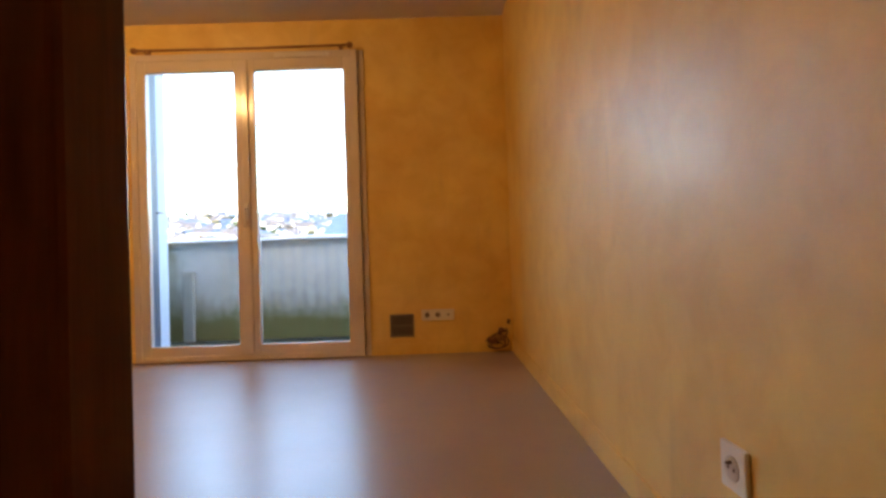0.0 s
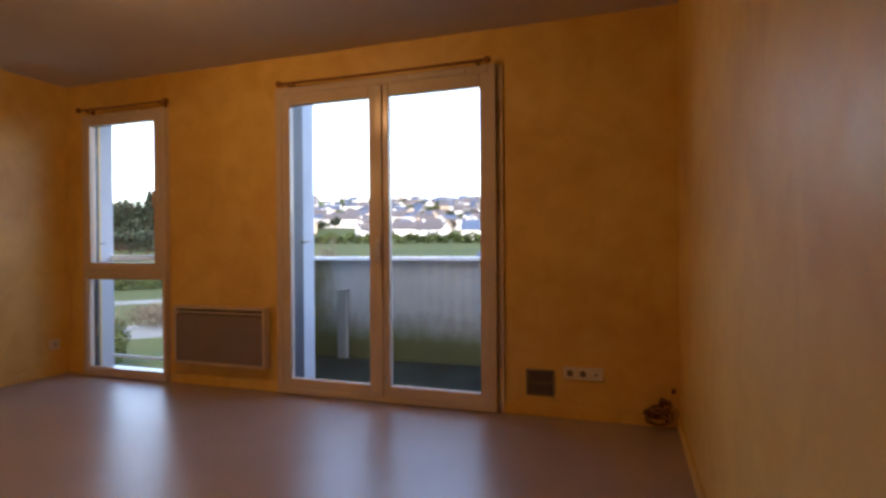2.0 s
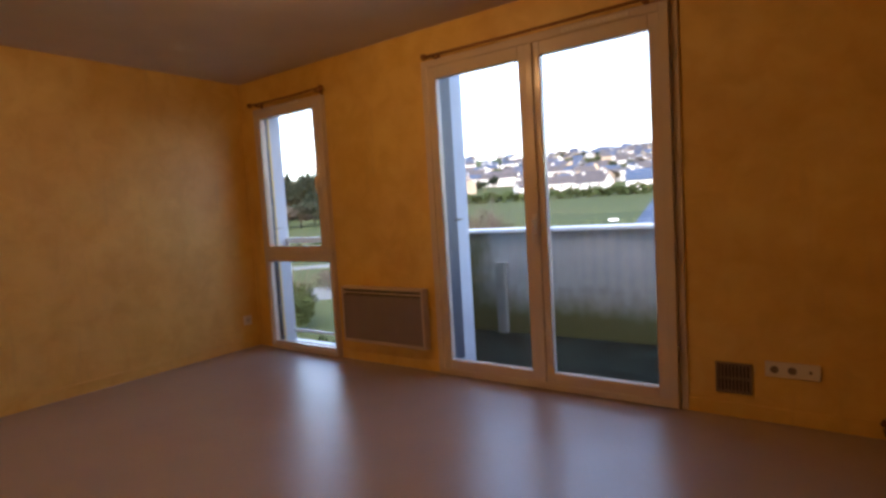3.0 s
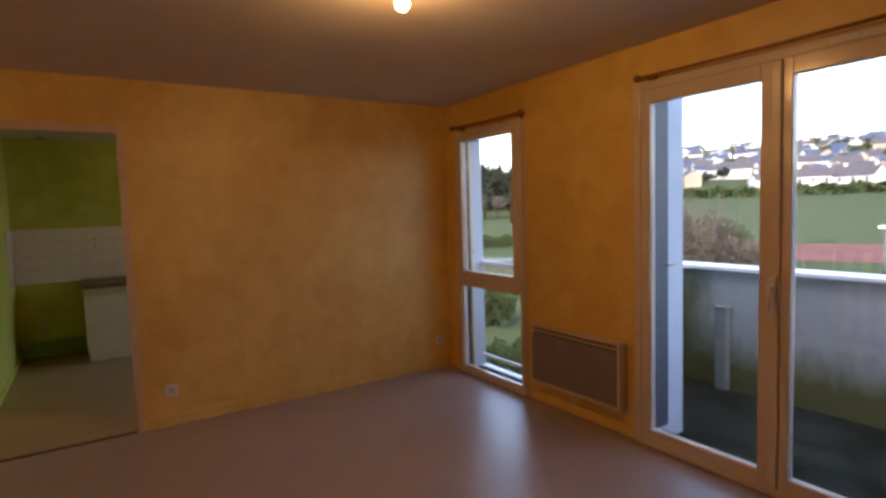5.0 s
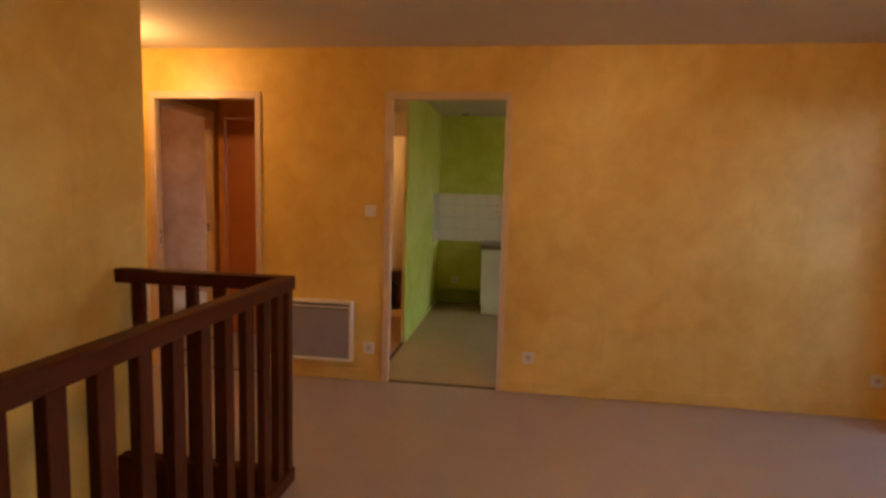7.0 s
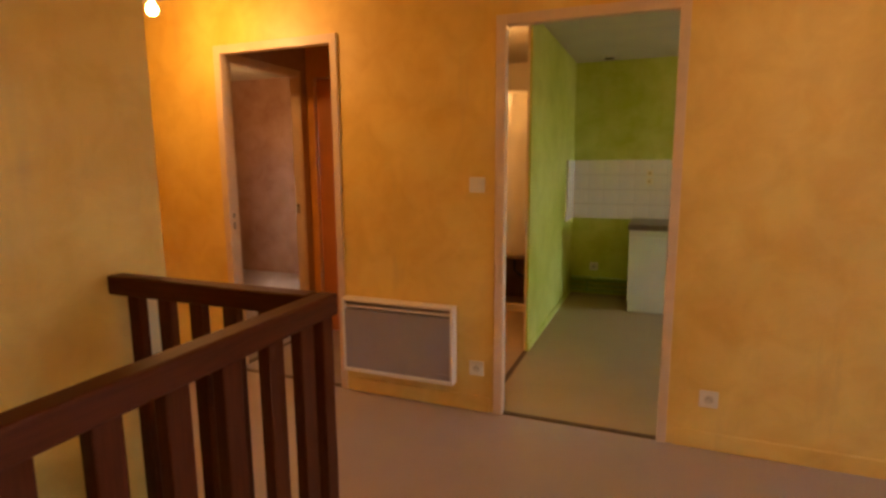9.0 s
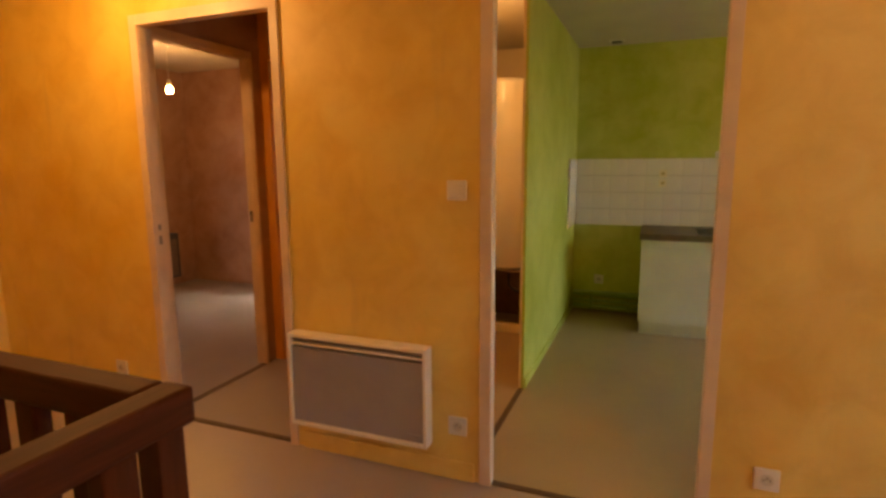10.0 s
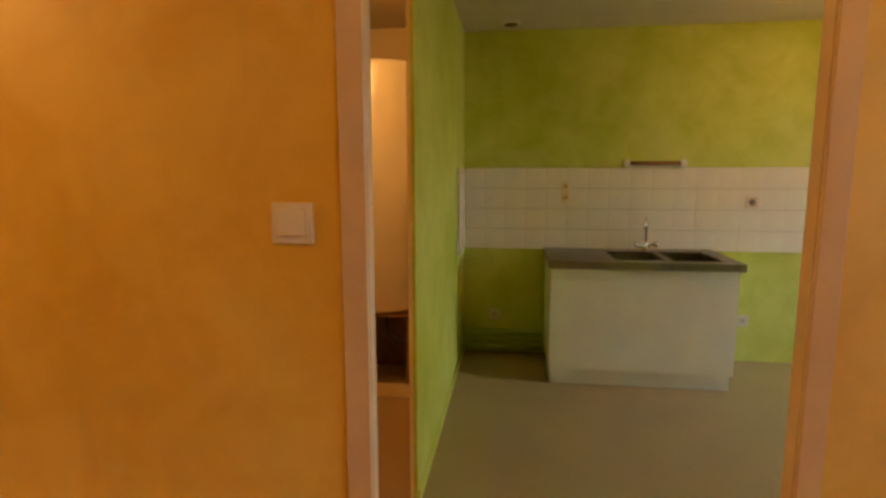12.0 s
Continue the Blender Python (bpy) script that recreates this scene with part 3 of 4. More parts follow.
s.prism([(0.16, 1.34, -0.95), (0.16, 1.36, -0.95), (0.16, 1.36, -1.25), (0.16, 1.34, -1.25)], [(-1.78, 1.34, -2.46), (-1.78, 1.36, -2.46), (-1.78, 1.36, -2.66), (-1.78, 1.34, -2.66)])
part("string", s, DARKWOOD_X, stairs)


# ---------------------------------------------------------------- fittings of the rooms
def radiator(name, label, axis, wall, a, b, z0, z1, face=-1, front=PANEL, depth=0.085, housing=RADWHITE):
    """An electric panel heater on a wall; the room lies on the side given by face."""
    mid = (a + b) / 2
    at = (mid, wall, z0) if axis == "y" else (wall, mid, z0)
    t = thing(name, label, "radiator", at, "electric radiators")

    def bx(u0, u1, d0, d1, w0, w1):
        if axis == "y":
            return (u0, u1, wall + face * d0, wall + face * d1, w0, w1)
        return (wall + face * d0, wall + face * d1, u0, u1, w0, w1)

    part("back_plate", box(*bx(a + 0.05, b - 0.05, 0.0, 0.02, z0 + 0.05, z1 - 0.06)), STEEL, t)
    s = Shape()
    s.box(*bx(a, a + 0.017, 0.015, depth, z0, z1))
    s.box(*bx(b - 0.017, b, 0.015, depth, z0, z1))
    s.box(*bx(a + 0.017, b - 0.017, 0.015, depth, z0, z0 + 0.02))
    s.box(*bx(a + 0.017, b - 0.017, 0.015, depth, z1 - 0.018, z1))
    s.box(*bx(a + 0.017, b - 0.017, 0.02, depth - 0.002, z1 - 0.050, z1 - 0.040))
    part("housing", s, housing, t, "", 0.004)
    part("front_panel", box(*bx(a + 0.018, b - 0.018, 0.06, depth - 0.006, z0 + 0.021, z1 - 0.062)), front, t, "grey perforated front", 0.003)
    part("louvre", box(*bx(a + 0.018, b - 0.018, 0.03, depth - 0.012, z1 - 0.031, z1 - 0.026)), GREY, t)
    part("inner", box(*bx(a + 0.02, b - 0.02, 0.022, 0.055, z0 + 0.03, z1 - 0.02)), BLACK, t)
    part("thermostat", box(*bx(b - 0.09, b - 0.03, depth - 0.008, depth + 0.001, z0 + 0.05, z0 + 0.06)), front, t)
    return t


# same heater as the next one, coloured darker for standing against the light
radiator("radiator", "white electric radiator with a grey front between two windows, its backlit shade put into the colours", "y", YN, -2.54, -1.728, 0.17, 0.605, -1, PANEL_SHADED, 0.085, RADSHADED)
radiator("radiator", "white electric radiator with a grey front between two doorways", "x", XW, 0.572, 1.268, 0.155, 0.598, 1)
radiator("radiator", "grey electric radiator low on the bedroom wall", "y", -3.0, -6.30, -5.55, 0.10, 0.60, 1, GREY, 0.085, SHUTTER)


def wall_plate(axis, wall, u, z, face, w=0.082, h=0.082, mat=WHITE):
    def bx(u0, u1, d0, d1, w0, w1):
        if axis == "y":
            return (u0, u1, wall + face * d0, wall + face * d1, w0, w1)
        return (wall + face * d0, wall + face * d1, u0, u1, w0, w1)
    return bx, box(*bx(u - w / 2, u + w / 2, 0.0, 0.010, z - h / 2, z + h / 2))


def socket(axis, wall, u, z, face, label="white square power socket low on a yellow wall"):
    at = (u, wall, z) if axis == "y" else (wall, u, z)
    t = thing("power_socket", label, "power socket", at, "power sockets")
    bx, s = wall_plate(axis, wall, u, z, face)
    part("plate", s, WHITE, t, "", 0.003)
    s = Shape()
    n = Vector((0, face, 0)) if axis == "y" else Vector((face, 0, 0))
    c = Vector(at)
    s.tube([c + n * 0.0095, c + n * 0.0125], 0.022, 16)
    part("well", s, SOCKGREY, t)
    s = Shape()
    for k in (-0.0095, 0.0095):
        d = Vector((k, 0, 0)) if axis == "y" else Vector((0, k, 0))
        s.tube([c + d + n * 0.012, c + d + n * 0.0135], 0.0035, 8)
    s.tube([c + Vector((0, 0, 0.011)) + n * 0.012, c + Vector((0, 0, 0.011)) + n * 0.022], 0.003, 8)
    part("contacts", s, GREY, t)
    return t


socket("x", XW, 1.381, 0.248, 1)
socket("x", XW, 2.541, 0.254, 1)
socket("x", XW, 4.80, 0.255, 1)
socket("x", XW, -0.63, 0.24, 1)
socket("x", XE, 2.012, 0.284, -1)
socket("x", -6.80, 1.668, 0.295, 1, "white power socket on the green kitchen wall")
socket("x", -6.80, 3.437, 0.30, 1, "white power socket on the green kitchen wall beside the sink unit")

sw = thing("light_switch", "white square light switch beside the kitchen doorway", "light switch", (XW, 1.380, 1.258))
bx, s = wall_plate("x", XW, 1.380, 1.258, 1, 0.085, 0.08)
part("plate", s, WHITE, sw, "", 0.004)
part("rocker", box(XW + 0.009, XW + 0.0145, 1.350, 1.410, 1.233, 1.286), WHITE, sw, "", 0.003)
part("shadow_gap", box(XW + 0.009, XW + 0.0112, 1.349, 1.387, 1.2290, 1.2310), SOCKGREY, sw)

strip = thing("socket_strip", "white strip of three wall outlets low on a yellow wall", "power socket", (0.47, YN, 0.275))
part("plate", box(0.355, 0.585, YN - 0.011, YN, 0.236, 0.312), WHITE, strip, "", 0.003)
for x in (0.395, 0.47, 0.545):
    part("well", Shape().tube([(x, YN - 0.0105, 0.274), (x, YN - 0.0135, 0.274)], 0.019 if x < 0.5 else 0.008, 14), GREY, strip)

vent = thing("wall_vent", "brown grey square ventilation grille low on a yellow wall", "vent", (0.215, YN, 0.205))
s = Shape()
frame_ring(s, 0.130, 0.298, 0.125, 0.285, 0.014, YN - 0.012, YN)
part("frame", s, GREY, vent, "", 0.002)
part("backing", box(0.144, 0.284, YN - 0.003, YN - 0.001, 0.139, 0.271), BLACK, vent)
for i in range(8):
    x = 0.150 + i * 0.0168
    part("slat", box(x, x + 0.008, YN - 0.010, YN - 0.003, 0.139, 0.271), GREY, vent)
part("crossbar", box(0.144, 0.284, YN - 0.0115, YN - 0.0101, 0.199, 0.211), GREY, vent)

cables = thing("loose_cables", "dark loose cables tangled in the corner of the room", "cable", (0.88, 4.85, 0))
rng = random.Random(5)
for i in range(3):
    pts = []
    for k in range(16):
        a = k * 0.75 + i
        r = 0.045 + 0.02 * rng.random()
        pts.append((0.875 + i * 0.012 + r * math.cos(a), 4.865 + 0.028 * math.sin(a * 0.9), 0.035 + 0.008 * k * (0.5 + 0.25 * i) + 0.03 * math.sin(a)))
    part("cable", Shape().tube(pts, 0.0045, 6), CABLE, cables)
part("plug", Shape().tube([(0.815, 4.862, 0.075), (0.83, 4.868, 0.10)], [0.018, 0.020], 10), CABLE, cables)
part("plug", Shape().tube([(0.85, 4.85, 0.07), (0.865, 4.858, 0.095)], [0.017, 0.018], 10), CABLE, cables)
part("cable_end", Shape().tube([(0.90, 4.895, 0.13), (0.91, 4.88, 0.16), (0.94, 4.86, 0.15)], [0.016, 0.02, 0.012], 8), CABLE, cables)
part("cable_end", Shape().tube([(0.965, 4.90, 0.20), (0.97, 4.89, 0.225)], [0.012, 0.012], 8), CABLE, cables)


def hanging_bulb(x, y, z, label):
    t = thing("pendant_bulb", label, "ceiling lamp", (x, y, H), "bare bulbs")
    part("rose", Shape().lathe((x, y, H - 0.025), [(0.028, 0), (0.034, 0.012), (0.034, 0.025)], 16), WHITE, t)
    if z + 0.12 < H - 0.02:
        part("cord", Shape().tube([(x, y, H - 0.02), (x + 0.004, y, (z + H) / 2), (x, y, z + 0.11)], 0.003, 6), WHITE, t)
    part("lamp_holder", Shape().lathe((x, y, z + 0.032), [(0.016, 0), (0.019, 0.02), (0.017, 0.05), (0.006, 0.06)], 14), WHITE, t)
    g = part("bulb", Shape().lathe((x, y, z - 0.045), [(0.003, 0.017), (0.017, 0.022), (0.027, 0.036), (0.029, 0.047), (0.025, 0.060), (0.014, 0.076)], 16), BULB, t, "glowing clear bulb")
    g.visible_shadow = False
    return t


hanging_bulb(*LIVING_LAMP, "lit bare bulb close under the living room ceiling")
hanging_bulb(*HALL_LAMP, "lit bare bulb hanging on a short cord in the hall")
hanging_bulb(*BEDROOM_LAMP, "lit bare bulb hanging on a cord in the bedroom")
hanging_bulb(*KITCHEN_LAMP, "lit bare bulb hanging in the kitchen")
hanging_bulb(*BATH_LAMP, "lit bare bulb in the bathroom")

# ---------------------------------------------------------------- kitchen
KX = -6.80
unit = thing("sink_cabinet", "white two-door kitchen sink cabinet on a low plinth", "cabinet", (-6.4, 2.64, 0))
part("plinth", box(-6.60, -6.205, 2.045, 3.15, 0, 0.10), MELAMINE, unit, "", 0.002)
s = Shape()
s.box(KX + 0.02, -6.187, 2.035, 2.053, 0.10, 0.775)
s.box(KX + 0.02, -6.187, 3.142, 3.16, 0.10, 0.775)
s.box(KX + 0.02, -6.187, 2.053, 3.142, 0.10, 0.118)
s.box(KX + 0.02, KX + 0.03, 2.053, 3.142, 0.118, 0.775)
part("body", s, MELAMINE, unit)
part("drawer_front", box(-6.186, -6.168, 2.038, 3.157, 0.7015, 0.775), MELAMINE, unit, "", 0.003)
for a, b, h in ((2.038, 2.5970, 2.545), (2.5979, 3.157, 2.65)):
    d = part("door", box(-6.186, -6.168, a, b, 0.105, 0.70), MELAMINE, unit, "", 0.0008)
    part("handle", Shape().tube([(-6.168, h, 0.605), (-6.150, h, 0.605), (-6.140, h, 0.605)], [0.007, 0.008, 0.015], 12), MELAMINE, d, "small round white knob")

top = thing("sink_worktop", "stainless steel sink top with two bowls and a drainer", "sink", (-6.4, 2.58, 0.775))
s = Shape()
ZT = 0.812
y0, y1, xf, xb = 2.022, 3.180, -6.140, KX + 0.012
bowls = [(2.44, 2.74, -6.62, -6.23), (2.79, 3.08, -6.62, -6.23)]
s.box(xb, xf, y0, 2.44, ZT - 0.035, ZT)
s.box(xb, xf, 2.74, 2.79, ZT - 0.035, ZT)
s.box(xb, xf, 3.08, y1, ZT - 0.035, ZT)
for a, b, c, d in bowls:
    s.box(xb, c, a, b, ZT - 0.035, ZT)
    s.box(d, xf, a, b, ZT - 0.035, ZT)
part("top", s, STEEL, top)
for a, b, c, d in bowls:
    s = Shape()
    s.box(c, c + 0.004, a, b, ZT - 0.16, ZT - 0.002)
    s.box(d - 0.004, d, a, b, ZT - 0.16, ZT - 0.002)
    s.box(c + 0.004, d - 0.004, a, a + 0.004, ZT - 0.16, ZT - 0.002)
    s.box(c + 0.004, d - 0.004, b - 0.004, b, ZT - 0.16, ZT - 0.002)
    s.box(c, d, a, b, ZT - 0.164, ZT - 0.16)
    bowl = part("bowl", s, STEEL, top)
    part("drain", Shape().lathe(((c + d) / 2, (a + b) / 2, ZT - 0.16), [(0.035, 0), (0.035, 0.004), (0.02, 0.005)], 16), CHROME, bowl)
    rim = Shape()
    rim.box(c - 0.012, c, a - 0.012, b + 0.012, ZT, ZT + 0.004)
    rim.box(d, d + 0.012, a - 0.012, b + 0.012, ZT, ZT + 0.004)
    rim.box(c, d, a - 0.012, a, ZT, ZT + 0.004)
    rim.box(c, d, b, b + 0.012, ZT, ZT + 0.004)
    part("rim", rim, STEEL, top, "", 0.001)
s = Shape()
for i in range(9):
    y = 2.06 + i * 0.038
    s.box(-6.62, -6.21, y, y + 0.010, ZT, ZT + 0.004)
part("drainer_ribs", s, STEEL, top, "", 0.0015)
part("front_edge", box(xf, xf + 0.006, y0, y1, ZT - 0.045, ZT + 0.003), STEEL, top, "", 0.002)

tap = thing("kitchen_tap", "chrome kitchen mixer tap with a tall curved spout", "tap", (-6.68, 2.72, ZT))
TX, TY = -6.68, 2.72
s = Shape().lathe((TX, TY, ZT), [(0.026, 0), (0.026, 0.008), (0.018, 0.012), (0.018, 0.055), (0.012, 0.065)], 16)
part("body", s, CHROME, tap)
pts = [(TX, TY, ZT + 0.05), (TX, TY, ZT + 0.19)] + [(TX + 0.055 - 0.055 * math.cos(a), TY - 0.3 * (0.055 - 0.055 * math.cos(a)), ZT + 0.19 + 0.045 * math.sin(a)) for a in (0.5, 1.0, 1.57, 2.1, 2.6, 3.14)]
pts.append((TX + 0.11, TY - 0.033, ZT + 0.165))
part("spout", Shape().tube(pts, 0.009, 10), CHROME, tap)
for sg in (-1, 1):
    s = Shape().tube([(TX, TY + sg * 0.015, ZT + 0.035), (TX + 0.01, TY + sg * 0.05, ZT + 0.045)], 0.010, 10)
    s.tube([(TX + 0.01, TY + sg * 0.05, ZT + 0.045), (TX + 0.014, TY + sg * 0.075, ZT + 0.05)], [0.018, 0.020], 12)
    part("handle", s, CHROME, tap)

lamp = thing("strip_light", "short white wall strip light above the tiles", "wall lamp", (KX, 2.78, 1.40))
part("base", box(KX, KX + 0.03, 2.565, 2.985, 1.395, 1.416), WHITE, lamp, "", 0.003)
part("end_cap", box(KX, KX + 0.055, 2.565, 2.605, 1.396, 1.445), WHITE, lamp, "", 0.006)
part("end_cap", box(KX, KX + 0.055, 2.945, 2.985, 1.396, 1.445), WHITE, lamp, "", 0.006)
part("tube", Shape().tube([(KX + 0.035, 2.605, 1.422), (KX + 0.035, 2.945, 1.422)], 0.014, 12), ROD, lamp)

taps = thing("capped_pipe_outlets", "two capped brass water outlets on the tiled wall", "pipe", (KX, 2.17, 1.22))
for z in (1.26, 1.18):
    part("outlet_plate", box(KX + 0.005, KX + 0.016, 2.14, 2.20, z - 0.03, z + 0.03), CREAM, taps, "", 0.003)
    part("outlet_cap", Shape().tube([(KX + 0.014, 2.17, z), (KX + 0.034, 2.17, z)], [0.014, 0.012], 10), BRASS, taps)
t = thing("tile_socket", "square beige socket on the tiled wall", "power socket", (KX, 3.44, 1.15))
part("plate", box(KX + 0.005, KX + 0.018, 3.40, 3.48, 1.11, 1.19), TRIM, t, "", 0.003)
part("well", Shape().tube([(KX + 0.017, 3.44, 1.15), (KX + 0.020, 3.44, 1.15)], 0.022, 14), GREY, t)

kv = thing("ceiling_vent", "round dark kitchen ceiling vent", "vent", (-6.60, 1.76, H - 0.045))
part("ring", Shape().lathe((-6.60, 1.76, H - 0.057), [(0.055, 0), (0.066, 0.006), (0.07, 0.012)], 20), WHITE, kv)
part("opening", Shape().lathe((-6.60, 1.76, H - 0.061), [(0.045, 0), (0.046, 0.004)], 20), BLACK, kv)

pipes = thing("heating_pipes", "green painted pipes along the foot of the kitchen wall", "pipe", (-6.76, 1.7, 0))
for z, r in ((0.05, 0.016), (0.10, 0.013), (0.155, 0.013)):
    part("pipe", Shape().tube([(-6.755, 1.445, z), (-6.755, 2.02, z)], r, 10), WALLPIPE, pipes)
part("pipe_clip", box(-6.80, -6.735, 1.60, 1.62, 0.03, 0.18), WALLPIPE, pipes)
part("pipe_ledge", box(-6.80, -6.725, 1.445, 2.02, 0.172, 0.184), WALLPIPE, pipes)

# bathroom seen past the partition
heater = thing("water_heater", "tall white cylindrical water heater above a brown stand", "water heater", (-6.15, 0.93, 0))
part("tank", Shape().lathe((-6.17, 0.95, 0.50), [(0.24, 0), (0.274, 0.015), (0.28, 0.03), (0.28, 1.48), (0.275, 1.50), (0.24, 1.515), (0.02, 1.53)], 40), ENAMEL, heater, "white enamelled tank")
s = Shape()
s.box(-6.42, -5.90, 0.68, 0.70, 0.0, 0.50)
s.box(-6.42, -5.90, 1.16, 1.18, 0.0, 0.50)
s.box(-6.42, -6.40, 0.70, 1.16, 0.0, 0.50)
s.box(-6.40, -5.90, 0.70, 1.16, 0.485, 0.50)
part("stand", s, DARKSTAND, heater, "brown stand")
part("pipe", Shape().tube([(-6.0, 1.02, 0.46), (-6.0, 1.02, 0.36), (-5.96, 1.08, 0.33), (-5.90, 1.14, 0.33)], 0.012, 8), BLACK, heater)
sill = solid("bathroom_ledge", box(-5.90, -5.84, 0.62, 1.35, 0.0, 0.07), CREAM, "pale low ledge", 0.006)


# ---------------------------------------------------------------- outside: reveals, balcony
def shutter(x, y0, y1, z0, z1, label):
    t = thing("folded_shutter", label, "shutter", (x, (y0 + y1) / 2, z0), "folded shutters")
    part("leaf", box(x, x + 0.018, y0, y1, z0, z1), SHUTTER, t, "", 0.002)
    part("leaf_outer", box(x + 0.019, x + 0.030, y0 + 0.02, y1 + 0.002, z0, z1), SHUTTER, t, "", 0.002)
    part("latch", Shape().tube([(x + 0.03, y1 - 0.03, 1.08), (x + 0.055, y1 - 0.02, 1.08), (x + 0.06, y1 + 0.03, 1.085)], 0.006, 8), STEEL, t)
    for z in (0.35, 1.25, 1.85):
        part("hinge", Shape().tube([(x + 0.032, y0 + 0.02, z - 0.04), (x + 0.032, y0 + 0.02, z + 0.04)], 0.007, 8), STEEL, t)


shutter(FD[0] + 0.001, 4.955, 5.17, 0.05, 2.15, "grey shutter folded against the balcony door reveal")
shutter(NW[0] + 0.001, 4.955, 5.00, 0.05, 2.11, "grey shutter folded against the narrow window reveal")

solid("facade_return", box(FD[0] - 0.10, FD[0], YN + 0.24, 5.37, -0.06, 2.6), RENDERWALL, "white rendered return beside the balcony door")
guard = thing("window_guard_rail", "pale metal guard rail across the narrow window", "railing", (-3.05, 5.15, 0.9))
part("top_rail", box(NW[0] + 0.001, NW[1] - 0.001, 5.125, 5.165, 0.935, 0.985), COPING, guard, "", 0.006)
part("lower_rail", box(NW[0] + 0.001, NW[1] - 0.001, 5.135, 5.155, 0.10, 0.125), COPING, guard, "", 0.004)
# thin dark sheets cover the pale wall top under both windows
solid("window_sill_1", box(FD[0] + 0.001, FD[1] - 0.001, 4.946, 5.159, 0.001, 0.008), SLABDARK, "dark outer sill")
solid("window_sill_2", box(NW[0] + 0.001, NW[1] - 0.001, 5.115, 5.175, 0.001, 0.02), COPING, "pale outer sill")
solid("window_sill_flashing", box(NW[0] + 0.001, NW[1] - 0.001, 4.946, 5.114, 0.001, 0.008), SLABDARK, "dark outer sill")

solid("balcony_slab", box(-2.45, 1.6, YN + 0.24, 6.55, -0.25, -0.06), SLABDARK, "dark balcony floor")
solid("balcony_parapet", Shape().box(-2.45, 1.6, 6.42, 6.55, -0.06, 0.905).box(-2.45, -2.33, 5.16, 6.42, -0.06, 0.905).box(1.48, 1.6, 5.16, 6.42, -0.06, 0.905), MOSS, "grey rendered balcony parapet with green algae")
solid("balcony_coping", Shape().box(-2.47, 1.62, 6.38, 6.58, 0.906, 0.940).box(-2.47, -2.31, 5.162, 6.38, 0.906, 0.940).box(1.46, 1.62, 5.162, 6.38, 0.906, 0.940), COPING, "bright metal coping", 0.004)
# solid pale block added where the door glass would mirror a bright streak
post = thing("reflection_block", "short pale block added in place of a reflection in the balcony door glass", "post", (-1.95, 6.37, -0.06))
part("post", box(-2.00, -1.90, 6.345, 6.405, -0.06, 0.60), REFLECTPALE, post, "", 0.008)
part("cap", box(-2.01, -1.89, 6.34, 6.41, 0.60, 0.62), REFLECTPALE, post, "", 0.004)


# ---------------------------------------------------------------- outside: land
def land(r, yaw=20):
    """Height of the land r metres from the building; the hill sinks away beyond 40 degrees to the left."""
    fall = min(1.0, max(0.0, (yaw - 40) / 6)) if yaw < 180 else 0.6
    knots = ((0, -2.95), (66, -2.95), (180, 1.8), (215, 4.4), (330, 17.5), (620, 52.5), (900, 60.5), (4000, 60.0))
    for (a, za), (b, zb) in zip(knots, knots[1:]):
        if r <= b:
            z = za + (zb - za) * (r - a) / (b - a)
            return z if z < 1.8 else 1.8 + (z - 1.8) * (1 - 0.93 * fall)
    return knots[-1][1]


def at(yaw, r, dz=0.0):
    """A place r metres off, yaw degrees to the left of straight out of the windows."""
    a = radians(yaw)
    return Vector((-r * math.sin(a), r * math.cos(a), land(r, yaw) + dz))


g = Shape()
radii = [0, 6, 14, 25, 40, 66, 80, 110, 140, 180, 200, 215, 270, 330, 420, 520, 620, 760, 900, 1500, 4000]
SEG = 180
rows_ = []
for r in radii[1:]:
    rows_.append([(-r * math.sin(2 * math.pi * i / SEG), r * math.cos(2 * math.pi * i / SEG), land(r, 360 * i / SEG)) for i in range(SEG)])
g.rings(rows_[::-1], caps=False)
g.v.append((0, 0, -2.95))
c0, first = len(g.v) - 1, (len(rows_) - 1) * SEG
for i in range(SEG):
    g.f.append((first + i, first + (i + 1) % SEG, c0))
    g.smooth.append(True)
solid("ground", g, GRASS, "grassy ground rising to a distant hill")


def band(yaw, r0, r1, half, z=0.02):
    a = radians(yaw)
    n, t_ = Vector((-math.sin(a), math.cos(a), 0)), Vector((math.cos(a), math.sin(a), 0))
    pts = [n * r0 - t_ * half, n * r0 + t_ * half, n * r1 + t_ * half, n * r1 - t_ * half]
    s = Shape()
    s.prism([(p.x, p.y, -2.97) for p in pts], [(p.x, p.y, -2.95 + z) for p in pts])
    return s


solid("running_track", band(19, 47, 64, 19), TRACKRED, "faded red sports track")
solid("path", band(50, 28, 33, 12), PATHGREY, "pale paved path")
solid("path_far", band(50, 45, 48, 14, 0.03), PATHGREY, "pale paved path")


